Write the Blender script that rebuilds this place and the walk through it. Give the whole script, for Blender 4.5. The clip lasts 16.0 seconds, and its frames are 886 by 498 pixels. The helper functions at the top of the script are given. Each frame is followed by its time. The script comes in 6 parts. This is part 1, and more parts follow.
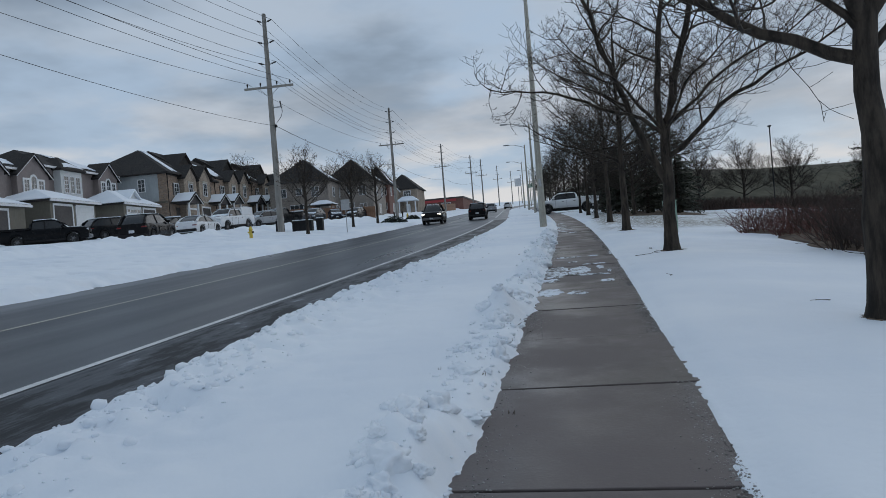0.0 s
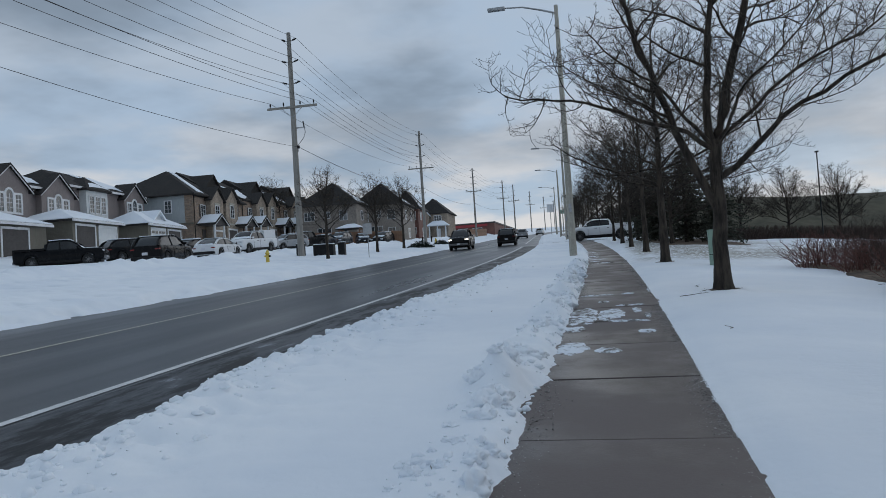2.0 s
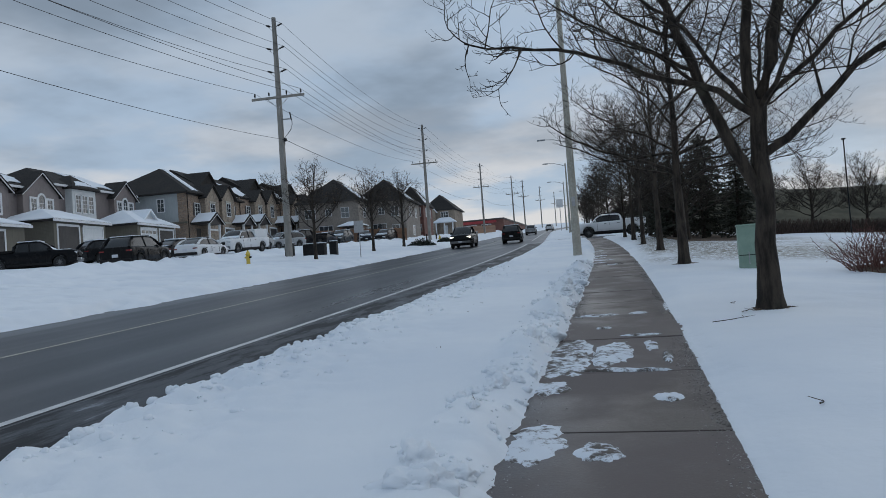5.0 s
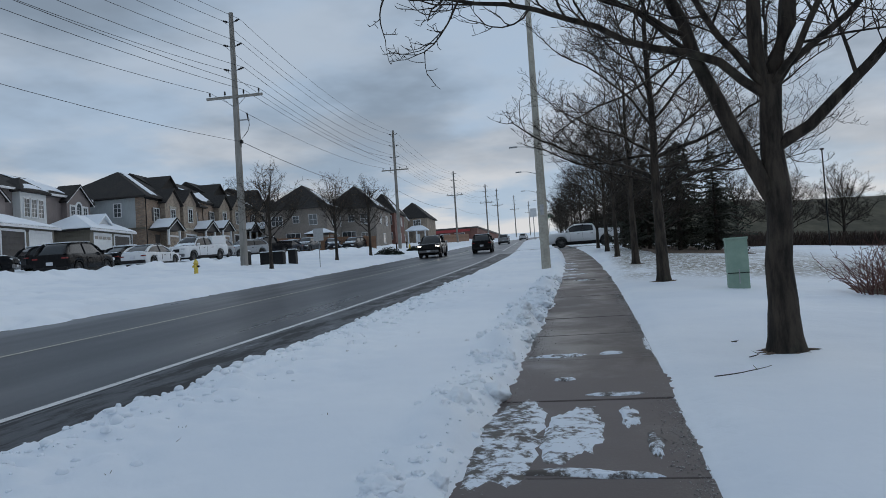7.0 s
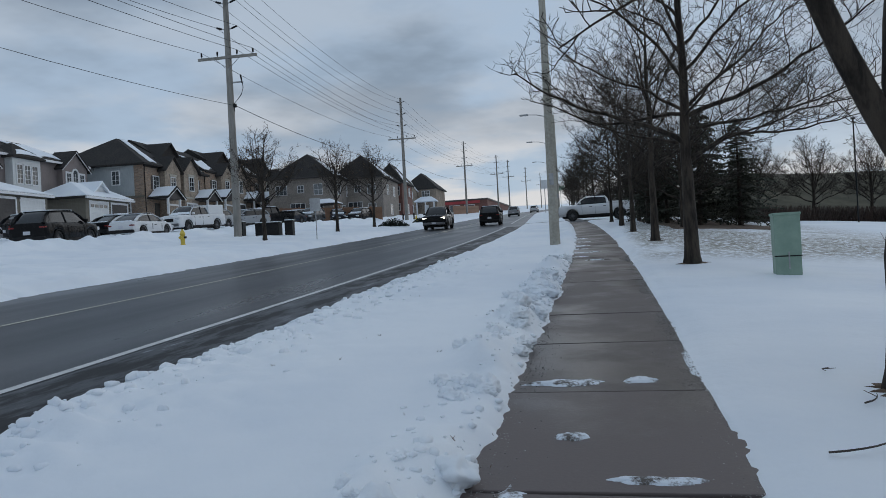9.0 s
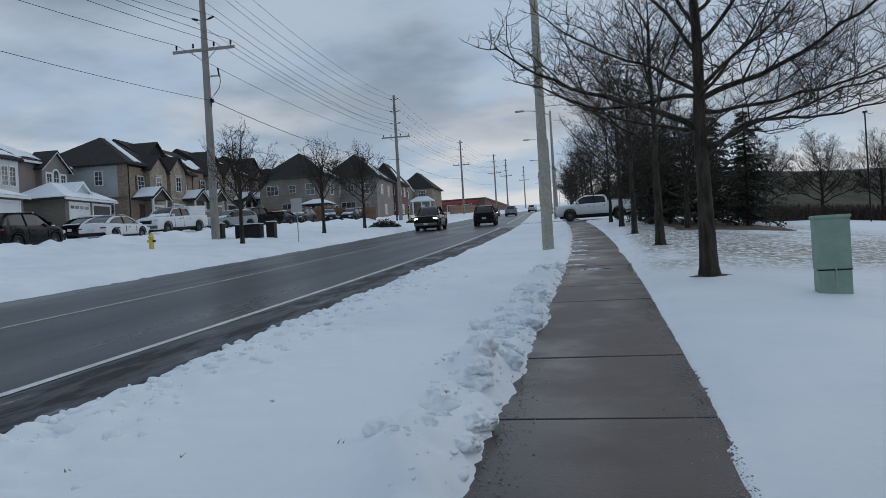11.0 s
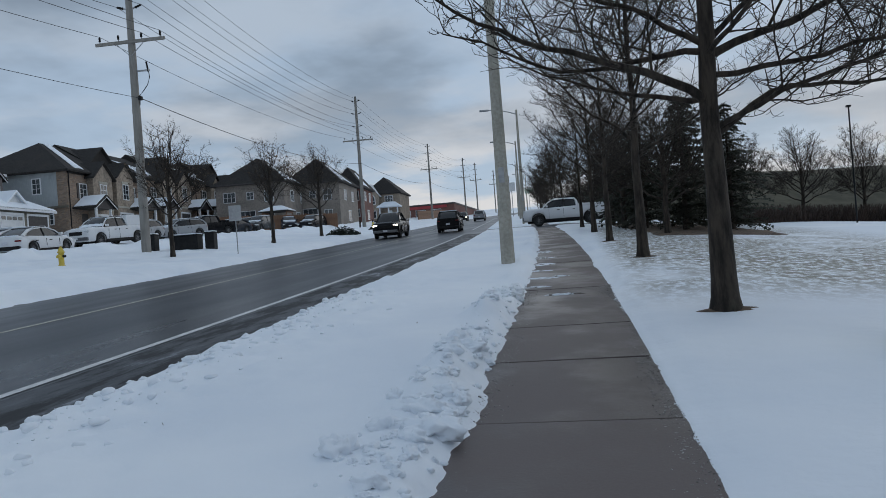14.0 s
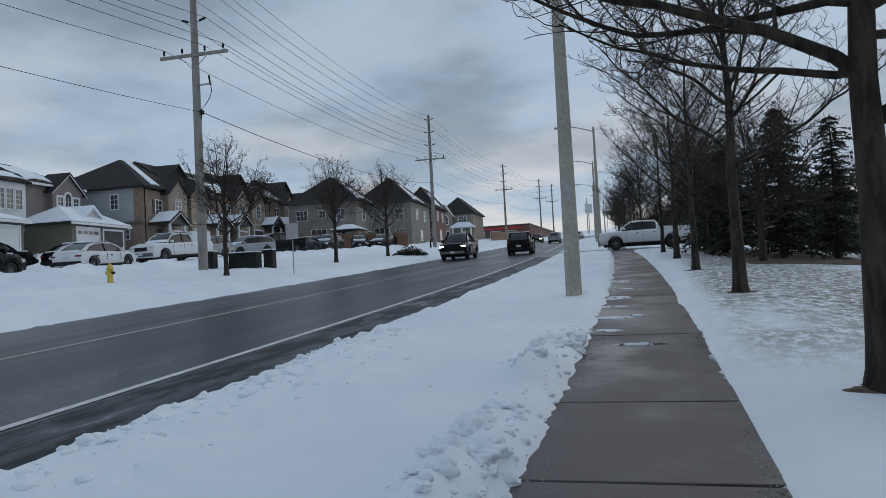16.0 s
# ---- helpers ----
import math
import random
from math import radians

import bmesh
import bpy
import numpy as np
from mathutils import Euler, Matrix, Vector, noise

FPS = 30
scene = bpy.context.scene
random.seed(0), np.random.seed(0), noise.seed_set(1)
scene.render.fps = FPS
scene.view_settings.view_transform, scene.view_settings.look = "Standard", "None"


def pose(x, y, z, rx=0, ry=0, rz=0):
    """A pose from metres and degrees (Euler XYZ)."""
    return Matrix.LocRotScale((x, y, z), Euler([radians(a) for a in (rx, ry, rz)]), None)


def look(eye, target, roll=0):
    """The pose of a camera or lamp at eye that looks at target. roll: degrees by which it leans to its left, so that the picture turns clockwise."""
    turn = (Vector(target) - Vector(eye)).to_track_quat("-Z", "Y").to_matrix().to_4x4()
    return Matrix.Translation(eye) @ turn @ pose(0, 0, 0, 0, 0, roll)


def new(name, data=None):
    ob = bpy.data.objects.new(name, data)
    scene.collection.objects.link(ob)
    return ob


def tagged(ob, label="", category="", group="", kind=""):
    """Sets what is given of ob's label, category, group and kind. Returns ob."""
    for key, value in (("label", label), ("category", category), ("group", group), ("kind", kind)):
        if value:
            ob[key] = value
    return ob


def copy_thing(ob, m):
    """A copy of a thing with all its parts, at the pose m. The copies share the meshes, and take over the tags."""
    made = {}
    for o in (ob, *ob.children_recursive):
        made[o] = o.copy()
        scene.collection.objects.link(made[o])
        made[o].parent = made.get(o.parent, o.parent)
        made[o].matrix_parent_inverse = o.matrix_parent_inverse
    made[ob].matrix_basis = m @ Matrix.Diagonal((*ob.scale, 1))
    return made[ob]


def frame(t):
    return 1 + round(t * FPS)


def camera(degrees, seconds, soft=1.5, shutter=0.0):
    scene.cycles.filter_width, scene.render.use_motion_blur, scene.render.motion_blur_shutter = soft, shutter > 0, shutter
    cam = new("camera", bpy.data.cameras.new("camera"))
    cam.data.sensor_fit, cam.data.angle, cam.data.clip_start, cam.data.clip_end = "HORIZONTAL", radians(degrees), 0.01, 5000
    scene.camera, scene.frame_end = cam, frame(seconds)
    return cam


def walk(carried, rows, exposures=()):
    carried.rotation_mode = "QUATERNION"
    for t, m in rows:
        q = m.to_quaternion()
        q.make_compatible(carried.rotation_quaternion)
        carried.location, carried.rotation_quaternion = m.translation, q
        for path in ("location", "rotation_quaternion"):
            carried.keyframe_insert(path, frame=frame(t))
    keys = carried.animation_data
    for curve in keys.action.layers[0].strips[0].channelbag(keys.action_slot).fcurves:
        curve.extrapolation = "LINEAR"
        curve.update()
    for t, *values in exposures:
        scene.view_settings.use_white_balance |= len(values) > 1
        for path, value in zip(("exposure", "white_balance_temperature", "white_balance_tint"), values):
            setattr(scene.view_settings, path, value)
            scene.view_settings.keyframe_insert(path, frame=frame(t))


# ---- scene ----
cam = camera(62.1, 16.0, soft=0.6)
METRES, EYE = 19.68, 1.312
ROWS = [
    (0.0, 0.0, 0.0, 0.0, 0.13, 1.8, 4.28),
    (0.5, 0.0061, 0.029, 0.0018, -0.08, 1.67, 4.05),
    (1.0, 0.0135, 0.0597, 0.0048, 0.66, 1.67, 3.69),
    (1.5, 0.0172, 0.0913, 0.0074, 1.2, 2.35, 3.73),
    (2.0, 0.0235, 0.1178, 0.0108, 2.6, 3.89, 3.29),
    (2.5, 0.0302, 0.146, 0.013, 3.33, 4.41, 3.22),
    (3.0, 0.0384, 0.1748, 0.0161, 3.64, 4.08, 3.78),
    (3.5, 0.0456, 0.2042, 0.0182, 4.01, 3.46, 3.94),
    (6.0, 0.075, 0.3612, 0.0323, 2.27, 3.76, 3.44),
    (6.5, 0.0818, 0.3913, 0.035, 1.47, 3.65, 3.48),
    (7.0, 0.089, 0.4226, 0.038, 1.57, 4.21, 3.36),
    (7.5, 0.0941, 0.4527, 0.0403, 1.41, 4.62, 3.32),
    (8.0, 0.0992, 0.4851, 0.0432, 2.0, 4.02, 2.91),
    (8.5, 0.1027, 0.5157, 0.0455, 1.67, 3.27, 2.85),
    (9.0, 0.107, 0.5476, 0.0483, 2.38, 2.03, 2.74),
    (11.5, 0.135, 0.6992, 0.0626, 2.26, 1.97, 3.17),
    (12.0, 0.1379, 0.7301, 0.0648, 2.18, 1.14, 3.69),
    (12.5, 0.1424, 0.7622, 0.067, 1.63, 0.87, 3.9),
    (13.0, 0.1477, 0.7931, 0.0705, 1.2, 1.75, 4.16),
    (13.5, 0.156, 0.8232, 0.0733, 0.06, 2.56, 4.38),
    (14.0, 0.1637, 0.8547, 0.0761, 0.2, 2.26, 3.89),
    (14.5, 0.1722, 0.8843, 0.0782, 0.55, 1.93, 2.88),
    (15.0, 0.178, 0.9146, 0.0807, 1.41, 1.96, 2.24),
    (15.5, 0.1833, 0.9443, 0.0839, 3.7, 2.77, 1.99),
    (16.0, 0.1856, 0.9773, 0.0862, 6.03, 4.19, 2.44),
]
# the street rises evenly, three degrees, and runs along +y before it bends to the left
BASE = pose(0, 0, EYE, -1.95) @ pose(0, 0, 0, 0, 0, 10.76)
walk(cam, [(t, BASE @ pose(METRES * x, METRES * y, METRES * z, 90 + pitch, roll, yaw)) for t, x, y, z, yaw, pitch, roll in ROWS],
     exposures=[(0.0, 0.0), (16.0, 0.0)])

# ---------------------------------------------------------------- sky and sun
world = bpy.data.worlds.new("winter_sky")
scene.world = world
world.use_nodes = True


def build_world():
    nt = world.node_tree
    nt.nodes.clear()
    out = nt.nodes.new("ShaderNodeOutputWorld")
    bg = nt.nodes.new("ShaderNodeBackground")
    sky = nt.nodes.new("ShaderNodeTexSky")
    sky.sky_type = "NISHITA"
    sky.sun_disc = False
    sky.sun_elevation = radians(22)
    sky.sun_rotation = radians(35)
    sky.air_density, sky.dust_density, sky.ozone_density = 1.0, 1.2, 2.0
    co = nt.nodes.new("ShaderNodeTexCoord")
    sep = nt.nodes.new("ShaderNodeSeparateXYZ")
    nt.links.new(co.outputs["Generated"], sep.inputs[0])

    def mth(op, a, b=None, c=None):
        n = nt.nodes.new("ShaderNodeMath")
        n.operation = op
        for i, v in enumerate((a, b, c)):
            if v is None:
                continue
            if isinstance(v, (int, float)):
                n.inputs[i].default_value = v
            else:
                nt.links.new(v, n.inputs[i])
        return n.outputs[0]

    up = mth("ADD", mth("MAXIMUM", sep.outputs[2], 0.0), 0.16)
    com = nt.nodes.new("ShaderNodeCombineXYZ")
    nt.links.new(mth("DIVIDE", sep.outputs[0], up), com.inputs[0])
    nt.links.new(mth("DIVIDE", sep.outputs[1], up), com.inputs[1])

    def clouds(scale, detail, rough, seed, lo, hi):
        mp = nt.nodes.new("ShaderNodeMapping")
        mp.inputs["Location"].default_value = (seed, seed * 1.7, 0)
        nt.links.new(com.outputs[0], mp.inputs[0])
        nz = nt.nodes.new("ShaderNodeTexNoise")
        nz.inputs["Scale"].default_value = scale
        nz.inputs["Detail"].default_value = detail
        nz.inputs["Roughness"].default_value = rough
        nt.links.new(mp.outputs[0], nz.inputs["Vector"])
        mr = nt.nodes.new("ShaderNodeMapRange")
        mr.interpolation_type = "SMOOTHSTEP"
        mr.inputs["From Min"].default_value, mr.inputs["From Max"].default_value = lo, hi
        nt.links.new(nz.outputs["Fac"], mr.inputs["Value"])
        return mr.outputs[0]

    def mix(fac, a, b):
        n = nt.nodes.new("ShaderNodeMix")
        n.data_type = "RGBA"
        if isinstance(fac, float):
            n.inputs[0].default_value = fac
        else:
            nt.links.new(fac, n.inputs[0])
        for i, v in ((6, a), (7, b)):
            if isinstance(v, tuple):
                n.inputs[i].default_value = (*v, 1)
            else:
                nt.links.new(v, n.inputs[i])
        return n.outputs[2]

    scl = nt.nodes.new("ShaderNodeVectorMath")
    scl.operation = "SCALE"
    scl.inputs["Scale"].default_value = 0.11
    nt.links.new(sky.outputs[0], scl.inputs[0])
    veil = mix(0.90, scl.outputs[0], (0.418, 0.533, 0.68))
    low = nt.nodes.new("ShaderNodeMapRange")
    low.interpolation_type = "SMOOTHSTEP"
    low.inputs["From Min"].default_value, low.inputs["From Max"].default_value = 0.02, 0.30
    nt.links.new(sep.outputs[2], low.inputs["Value"])
    sheet = mix(low.outputs[0], (0.75, 0.745, 0.745), (0.445, 0.53, 0.64))
    a = mix(clouds(1.3, 6, 0.52, 3.1, 0.41, 0.60), veil, sheet)
    dark = clouds(0.62, 6, 0.55, 5.2, 0.475, 0.64)
    b = mix(mth("MULTIPLY", dark, mth("ADD", mth("MULTIPLY", low.outputs[0], 0.76), 0.10)), a, (0.205, 0.262, 0.335))
    nt.links.new(b, bg.inputs[0])
    bg.inputs[1].default_value = 0.94
    nt.links.new(bg.outputs[0], out.inputs[0])


build_world()
sun_data = bpy.data.lights.new("sun", "SUN")
sun_data.energy, sun_data.angle, sun_data.color = 0.56, radians(75), (1.0, 0.94, 0.86)
sun = new("sun", sun_data)
sun.matrix_world = look((0, 0, 60), (-30, -45, 38))

# ---------------------------------------------------------------- materials


class Mat:
    """Small builder for node materials."""

    def __init__(self, name, rough=0.7, metal=0.0, spec=0.5):
        self.m = bpy.data.materials.new(name)
        self.m.use_nodes = True
        self.nt = self.m.node_tree
        self.b = self.nt.nodes["Principled BSDF"]
        self.b.inputs["Roughness"].default_value = rough
        self.b.inputs["Metallic"].default_value = metal
        self.b.inputs["Specular IOR Level"].default_value = spec
        co = self.nt.nodes.new("ShaderNodeTexCoord")
        self.co = co.outputs["Object"]

    def wire(self, v, sock):
        if isinstance(v, (int, float)):
            sock.default_value = v
        elif isinstance(v, tuple):
            sock.default_value = (*v, 1) if len(v) == 3 and len(sock.default_value) == 4 else v
        else:
            self.nt.links.new(v, sock)

    def world_co(self):
        g = self.nt.nodes.new("ShaderNodeNewGeometry")
        self.co = g.outputs["Position"]
        return self

    def noise(self, scale, detail=4, rough=0.55, stretch=None, dist=0.0):
        n = self.nt.nodes.new("ShaderNodeTexNoise")
        n.inputs["Scale"].default_value = scale
        n.inputs["Detail"].default_value = detail
        n.inputs["Roughness"].default_value = rough
        n.inputs["Distortion"].default_value = dist
        src = self.co
        if stretch:
            mp = self.nt.nodes.new("ShaderNodeMapping")
            mp.inputs["Scale"].default_value = stretch
            self.nt.links.new(src, mp.inputs[0])
            src = mp.outputs[0]
        self.nt.links.new(src, n.inputs["Vector"])
        return n.outputs["Fac"]

    def ramp(self, v, lo, hi, a=0.0, b=1.0):
        n = self.nt.nodes.new("ShaderNodeMapRange")
        n.interpolation_type = "SMOOTHSTEP"
        for k, x in (("From Min", lo), ("From Max", hi), ("To Min", a), ("To Max", b)):
            n.inputs[k].default_value = x
        self.nt.links.new(v, n.inputs["Value"])
        return n.outputs[0]

    def mix(self, fac, a, b):
        n = self.nt.nodes.new("ShaderNodeMix")
        n.data_type = "RGBA"
        self.wire(fac, n.inputs[0])
        self.wire(a, n.inputs[6])
        self.wire(b, n.inputs[7])
        return n.outputs[2]

    def math(self, op, a, b=0.0):
        n = self.nt.nodes.new("ShaderNodeMath")
        n.operation = op
        self.wire(a, n.inputs[0])
        self.wire(b, n.inputs[1])
        return n.outputs[0]

    def rnd(self):
        return self.nt.nodes.new("ShaderNodeObjectInfo").outputs["Random"]

    def isl(self):
        return self.nt.nodes.new("ShaderNodeNewGeometry").outputs["Random Per Island"]

    def axis(self, i):
        s = self.nt.nodes.new("ShaderNodeSeparateXYZ")
        self.nt.links.new(self.co, s.inputs[0])
        return s.outputs[i]

    def col(self, v):
        self.wire(v, self.b.inputs["Base Color"])
        return self

    def roughness(self, v):
        self.wire(v, self.b.inputs["Roughness"])
        return self

    def bump(self, v, strength=0.3, dist=0.01):
        n = self.nt.nodes.new("ShaderNodeBump")
        n.inputs["Strength"].default_value = strength
        n.inputs["Distance"].default_value = dist
        self.nt.links.new(v, n.inputs["Height"])
        self.nt.links.new(n.outputs[0], self.b.inputs["Normal"])
        return self


def plain(name, a, b, scale=6.0, rough=0.7, metal=0.0, bump=0.1, stretch=None, spec=0.5):
    """Two tones of one colour over grain and stain noise."""
    k = Mat(name, rough, metal, spec)
    f = k.noise(scale, 6, 0.6, stretch)
    g = k.noise(scale * 0.15, 3)
    v = k.math("ADD", k.math("MULTIPLY", f, 0.6), k.math("MULTIPLY", g, 0.4))
    k.col(k.mix(k.ramp(v, 0.35, 0.65), a, b))
    if bump:
        k.bump(f, bump, 0.01)
    return k.m


def mat_snow():
    k = Mat("snow", 0.65, 0, 0.25).world_co()
    big, fine = k.noise(0.35, 4), k.noise(14, 5, 0.6)
    k.col(k.mix(k.ramp(big, 0.3, 0.7), (0.76, 0.81, 0.87), (0.85, 0.885, 0.92)))
    k.b.inputs["Subsurface Weight"].default_value = 0.0
    mid = k.noise(2.6, 4, 0.55)
    k.bump(k.math("ADD", k.math("MULTIPLY", mid, 1.0), k.math("MULTIPLY", fine, 0.25)), 0.35, 0.06)
    return k.m


def mat_asphalt():
    k = Mat("wet_asphalt", 0.5, 0, 0.2).world_co()
    streak = k.noise(0.9, 3, 0.5, (1.1, 0.02, 1))
    grain = k.noise(60, 3, 0.7)
    patch = k.noise(0.18, 3)
    v = k.math("ADD", k.math("MULTIPLY", streak, 0.6), k.math("MULTIPLY", patch, 0.4))
    c = k.mix(k.ramp(v, 0.33, 0.67), (0.013, 0.015, 0.021), (0.021, 0.024, 0.032))
    c = k.mix(k.ramp(grain, 0.55, 0.75, 0, 0.3), c, (0.052, 0.056, 0.066))
    k.col(c)
    k.roughness(k.ramp(v, 0.33, 0.68, 0.27, 0.38))
    k.bump(grain, 0.2, 0.004)
    return k.m


def mat_concrete():
    k = Mat("damp_concrete", 0.5, 0, 0.38).world_co()
    damp, grain = k.noise(0.8, 5, 0.6), k.noise(45, 4, 0.65)
    c = k.mix(k.ramp(damp, 0.35, 0.62), (0.060, 0.048, 0.047), (0.138, 0.114, 0.109))
    c = k.mix(k.ramp(grain, 0.5, 0.8, 0, 0.4), c, (0.17, 0.148, 0.132))
    tone = k.ramp(k.rnd(), 0, 1, 0.0, 0.25)
    c = k.mix(tone, c, (0.048, 0.040, 0.035))
    k.col(c)
    k.roughness(k.ramp(damp, 0.38, 0.62, 0.30, 0.62))
    k.bump(k.math("ADD", grain, k.math("MULTIPLY", damp, 0.6)), 0.25, 0.006)
    return k.m


def mat_bark():
    k = Mat("bark", 0.85, 0, 0.3)
    rid = k.noise(9, 5, 0.65, (1, 1, 0.22))
    lich = k.noise(2.2, 5, 0.6)
    c = k.mix(k.ramp(rid, 0.35, 0.65), (0.013, 0.0105, 0.0085), (0.060, 0.047, 0.036))
    c = k.mix(k.ramp(lich, 0.56, 0.72, 0, 0.5), c, (0.078, 0.074, 0.055))
    k.col(c)
    k.bump(rid, 0.7, 0.03)
    return k.m


def mat_brick():
    k = Mat("brick_wall", 0.85, 0, 0.3)
    t = k.nt.nodes.new("ShaderNodeTexBrick")
    t.inputs["Scale"].default_value = 1.0
    t.inputs["Brick Width"].default_value, t.inputs["Row Height"].default_value = 0.24, 0.08
    t.inputs["Mortar Size"].default_value = 0.008
    t.inputs["Color1"].default_value = (0.36, 0.245, 0.165, 1)
    t.inputs["Color2"].default_value = (0.17, 0.120, 0.088, 1)
    t.inputs["Mortar"].default_value = (0.30, 0.28, 0.26, 1)
    sx = k.math("ADD", k.axis(0), k.axis(1))
    com = k.nt.nodes.new("ShaderNodeCombineXYZ")
    k.nt.links.new(sx, com.inputs[0])
    k.nt.links.new(k.axis(2), com.inputs[1])
    k.nt.links.new(com.outputs[0], t.inputs["Vector"])
    k.col(k.mix(k.ramp(k.noise(1.6, 6, 0.7), 0.35, 0.68, 0, 0.6), t.outputs[0], (0.20, 0.155, 0.12)))
    return k.m


M = {
    "snow": mat_snow(), "asphalt": mat_asphalt(), "concrete": mat_concrete(), "bark": mat_bark(), "brick": mat_brick(),
}
M["line_white"] = plain("worn_white_paint", (0.50, 0.50, 0.50), (0.70, 0.70, 0.70), 12, 0.6)
M["line_yellow"] = plain("worn_yellow_paint", (0.46, 0.43, 0.36), (0.60, 0.57, 0.49), 12, 0.6)
M["pole_wood"] = plain("weathered_pole", (0.20, 0.19, 0.17), (0.30, 0.285, 0.26), 8, 0.8, 0, 0.3, (1, 1, 0.1))
M["pole_conc"] = plain("pole_concrete", (0.31, 0.295, 0.25), (0.44, 0.42, 0.36), 14, 0.8, 0, 0.2)
M["black"] = plain("black_plastic", (0.008, 0.008, 0.009), (0.02, 0.02, 0.02), 8, 0.6, 0, 0.1, None, 0.2)
M["wire"] = plain("wire_black", (0.02, 0.02, 0.025), (0.04, 0.04, 0.045), 3, 0.6, 0, 0)
M["steel"] = plain("galvanised_steel", (0.30, 0.31, 0.32), (0.42, 0.43, 0.44), 10, 0.45, 0.6)
M["green_box"] = plain("pale_green_paint", (0.20, 0.30, 0.235), (0.27, 0.37, 0.30), 5, 0.6, 0, 0.05)
M["yellow"] = plain("hydrant_yellow", (0.55, 0.40, 0.05), (0.65, 0.50, 0.08), 9, 0.5)
M["grey_brick"] = plain("grey_tan_brickwork", (0.17, 0.150, 0.132), (0.30, 0.265, 0.232), 5, 0.85, 0, 0.3)
M["white_trim"] = plain("white_trim_paint", (0.62, 0.63, 0.64), (0.74, 0.75, 0.76), 7, 0.6, 0, 0.05)
M["stone"] = plain("tan_brick", (0.17, 0.135, 0.105), (0.38, 0.315, 0.25), 5, 0.85, 0, 0.3)
M["garage_dark"] = plain("dark_garage_door", (0.035, 0.03, 0.03), (0.06, 0.055, 0.052), 4, 0.6)
M["fence"] = plain("stained_fence_boards", (0.16, 0.085, 0.05), (0.26, 0.145, 0.085), 8, 0.8, 0, 0.3, (1, 1, 0.15))
M["hill"] = plain("dry_grass_slope", (0.045, 0.043, 0.027), (0.092, 0.084, 0.054), 0.8, 0.95, 0, 0.5)


def mat_siding(name, a, b, lap=0.11):
    k = Mat(name, 0.65, 0, 0.35)
    st = k.noise(0.5, 4)
    fine = k.noise(9, 3, 0.6, (1, 1, 0.2))
    v = k.math("ADD", k.math("MULTIPLY", st, 0.6), k.math("MULTIPLY", fine, 0.4))
    k.col(k.mix(k.ramp(v, 0.35, 0.65), a, b))
    saw = k.math("FRACT", k.math("DIVIDE", k.axis(2), lap))
    k.bump(saw, 0.6, 0.02)
    return k.m


def mat_shingle():
    k = Mat("dark_roof_shingles", 0.85, 0, 0.3)
    row = k.math("FRACT", k.math("DIVIDE", k.axis(2), 0.09))
    big, fine = k.noise(0.6, 4), k.noise(7, 4, 0.7)
    c = k.mix(k.ramp(fine, 0.3, 0.7), (0.016, 0.015, 0.015), (0.045, 0.041, 0.038))
    c = k.mix(k.ramp(big, 0.5, 0.75, 0, 0.5), c, (0.055, 0.045, 0.038))
    k.col(c)
    k.bump(row, 0.5, 0.02)
    return k.m


def mat_paint(name, c, rough=0.16):
    """Car paint with road dirt."""
    k = Mat(name, rough, 0.0, 0.5)
    d = k.noise(2.2, 5, 0.65)
    low = k.ramp(k.axis(2), 0.25, 0.9, 1.0, 0.0)
    f = k.math("MULTIPLY", k.ramp(d, 0.35, 0.7), k.math("ADD", k.math("MULTIPLY", low, 0.10), 0.008))
    k.col(k.mix(f, c, (0.17, 0.165, 0.16)))
    k.roughness(k.ramp(d, 0.4, 0.7, rough, rough + 0.2))
    k.b.inputs["Specular IOR Level"].default_value = 0.12
    return k.m


def mat_thin_snow():
    """Snow that lets the grass through between the row of trees."""
    k = Mat("thin_snow_over_grass", 0.7, 0, 0.25).world_co()
    big, fine, blade = k.noise(0.35, 4), k.noise(14, 5, 0.6), k.noise(7, 6, 0.75, (1.0, 0.5, 1))
    snow = k.mix(k.ramp(big, 0.3, 0.7), (0.76, 0.81, 0.87), (0.85, 0.885, 0.92))
    gras = k.mix(fine, (0.10, 0.09, 0.055), (0.22, 0.19, 0.13))
    y, x = k.axis(1), k.axis(0)
    zone = k.math("MULTIPLY", k.math("MULTIPLY", k.ramp(y, 25.5, 29.5), k.ramp(y, 66, 52)), k.math("MULTIPLY", k.ramp(x, 0.3, 1.1), k.ramp(x, 12.0, 6.0)))
    wob = k.ramp(k.noise(0.22, 4, 0.6, (1.0, 0.6, 1)), 0.34, 0.50)
    thin = k.math("MULTIPLY", k.math("MULTIPLY", zone, wob), k.ramp(blade, 0.38, 0.56, 0, 0.88))
    k.col(k.mix(thin, snow, gras))
    mid = k.noise(2.6, 4, 0.55)
    k.bump(k.math("ADD", k.math("MULTIPLY", mid, 1.0), k.math("MULTIPLY", fine, 0.25)), 0.35, 0.05)
    return k.m


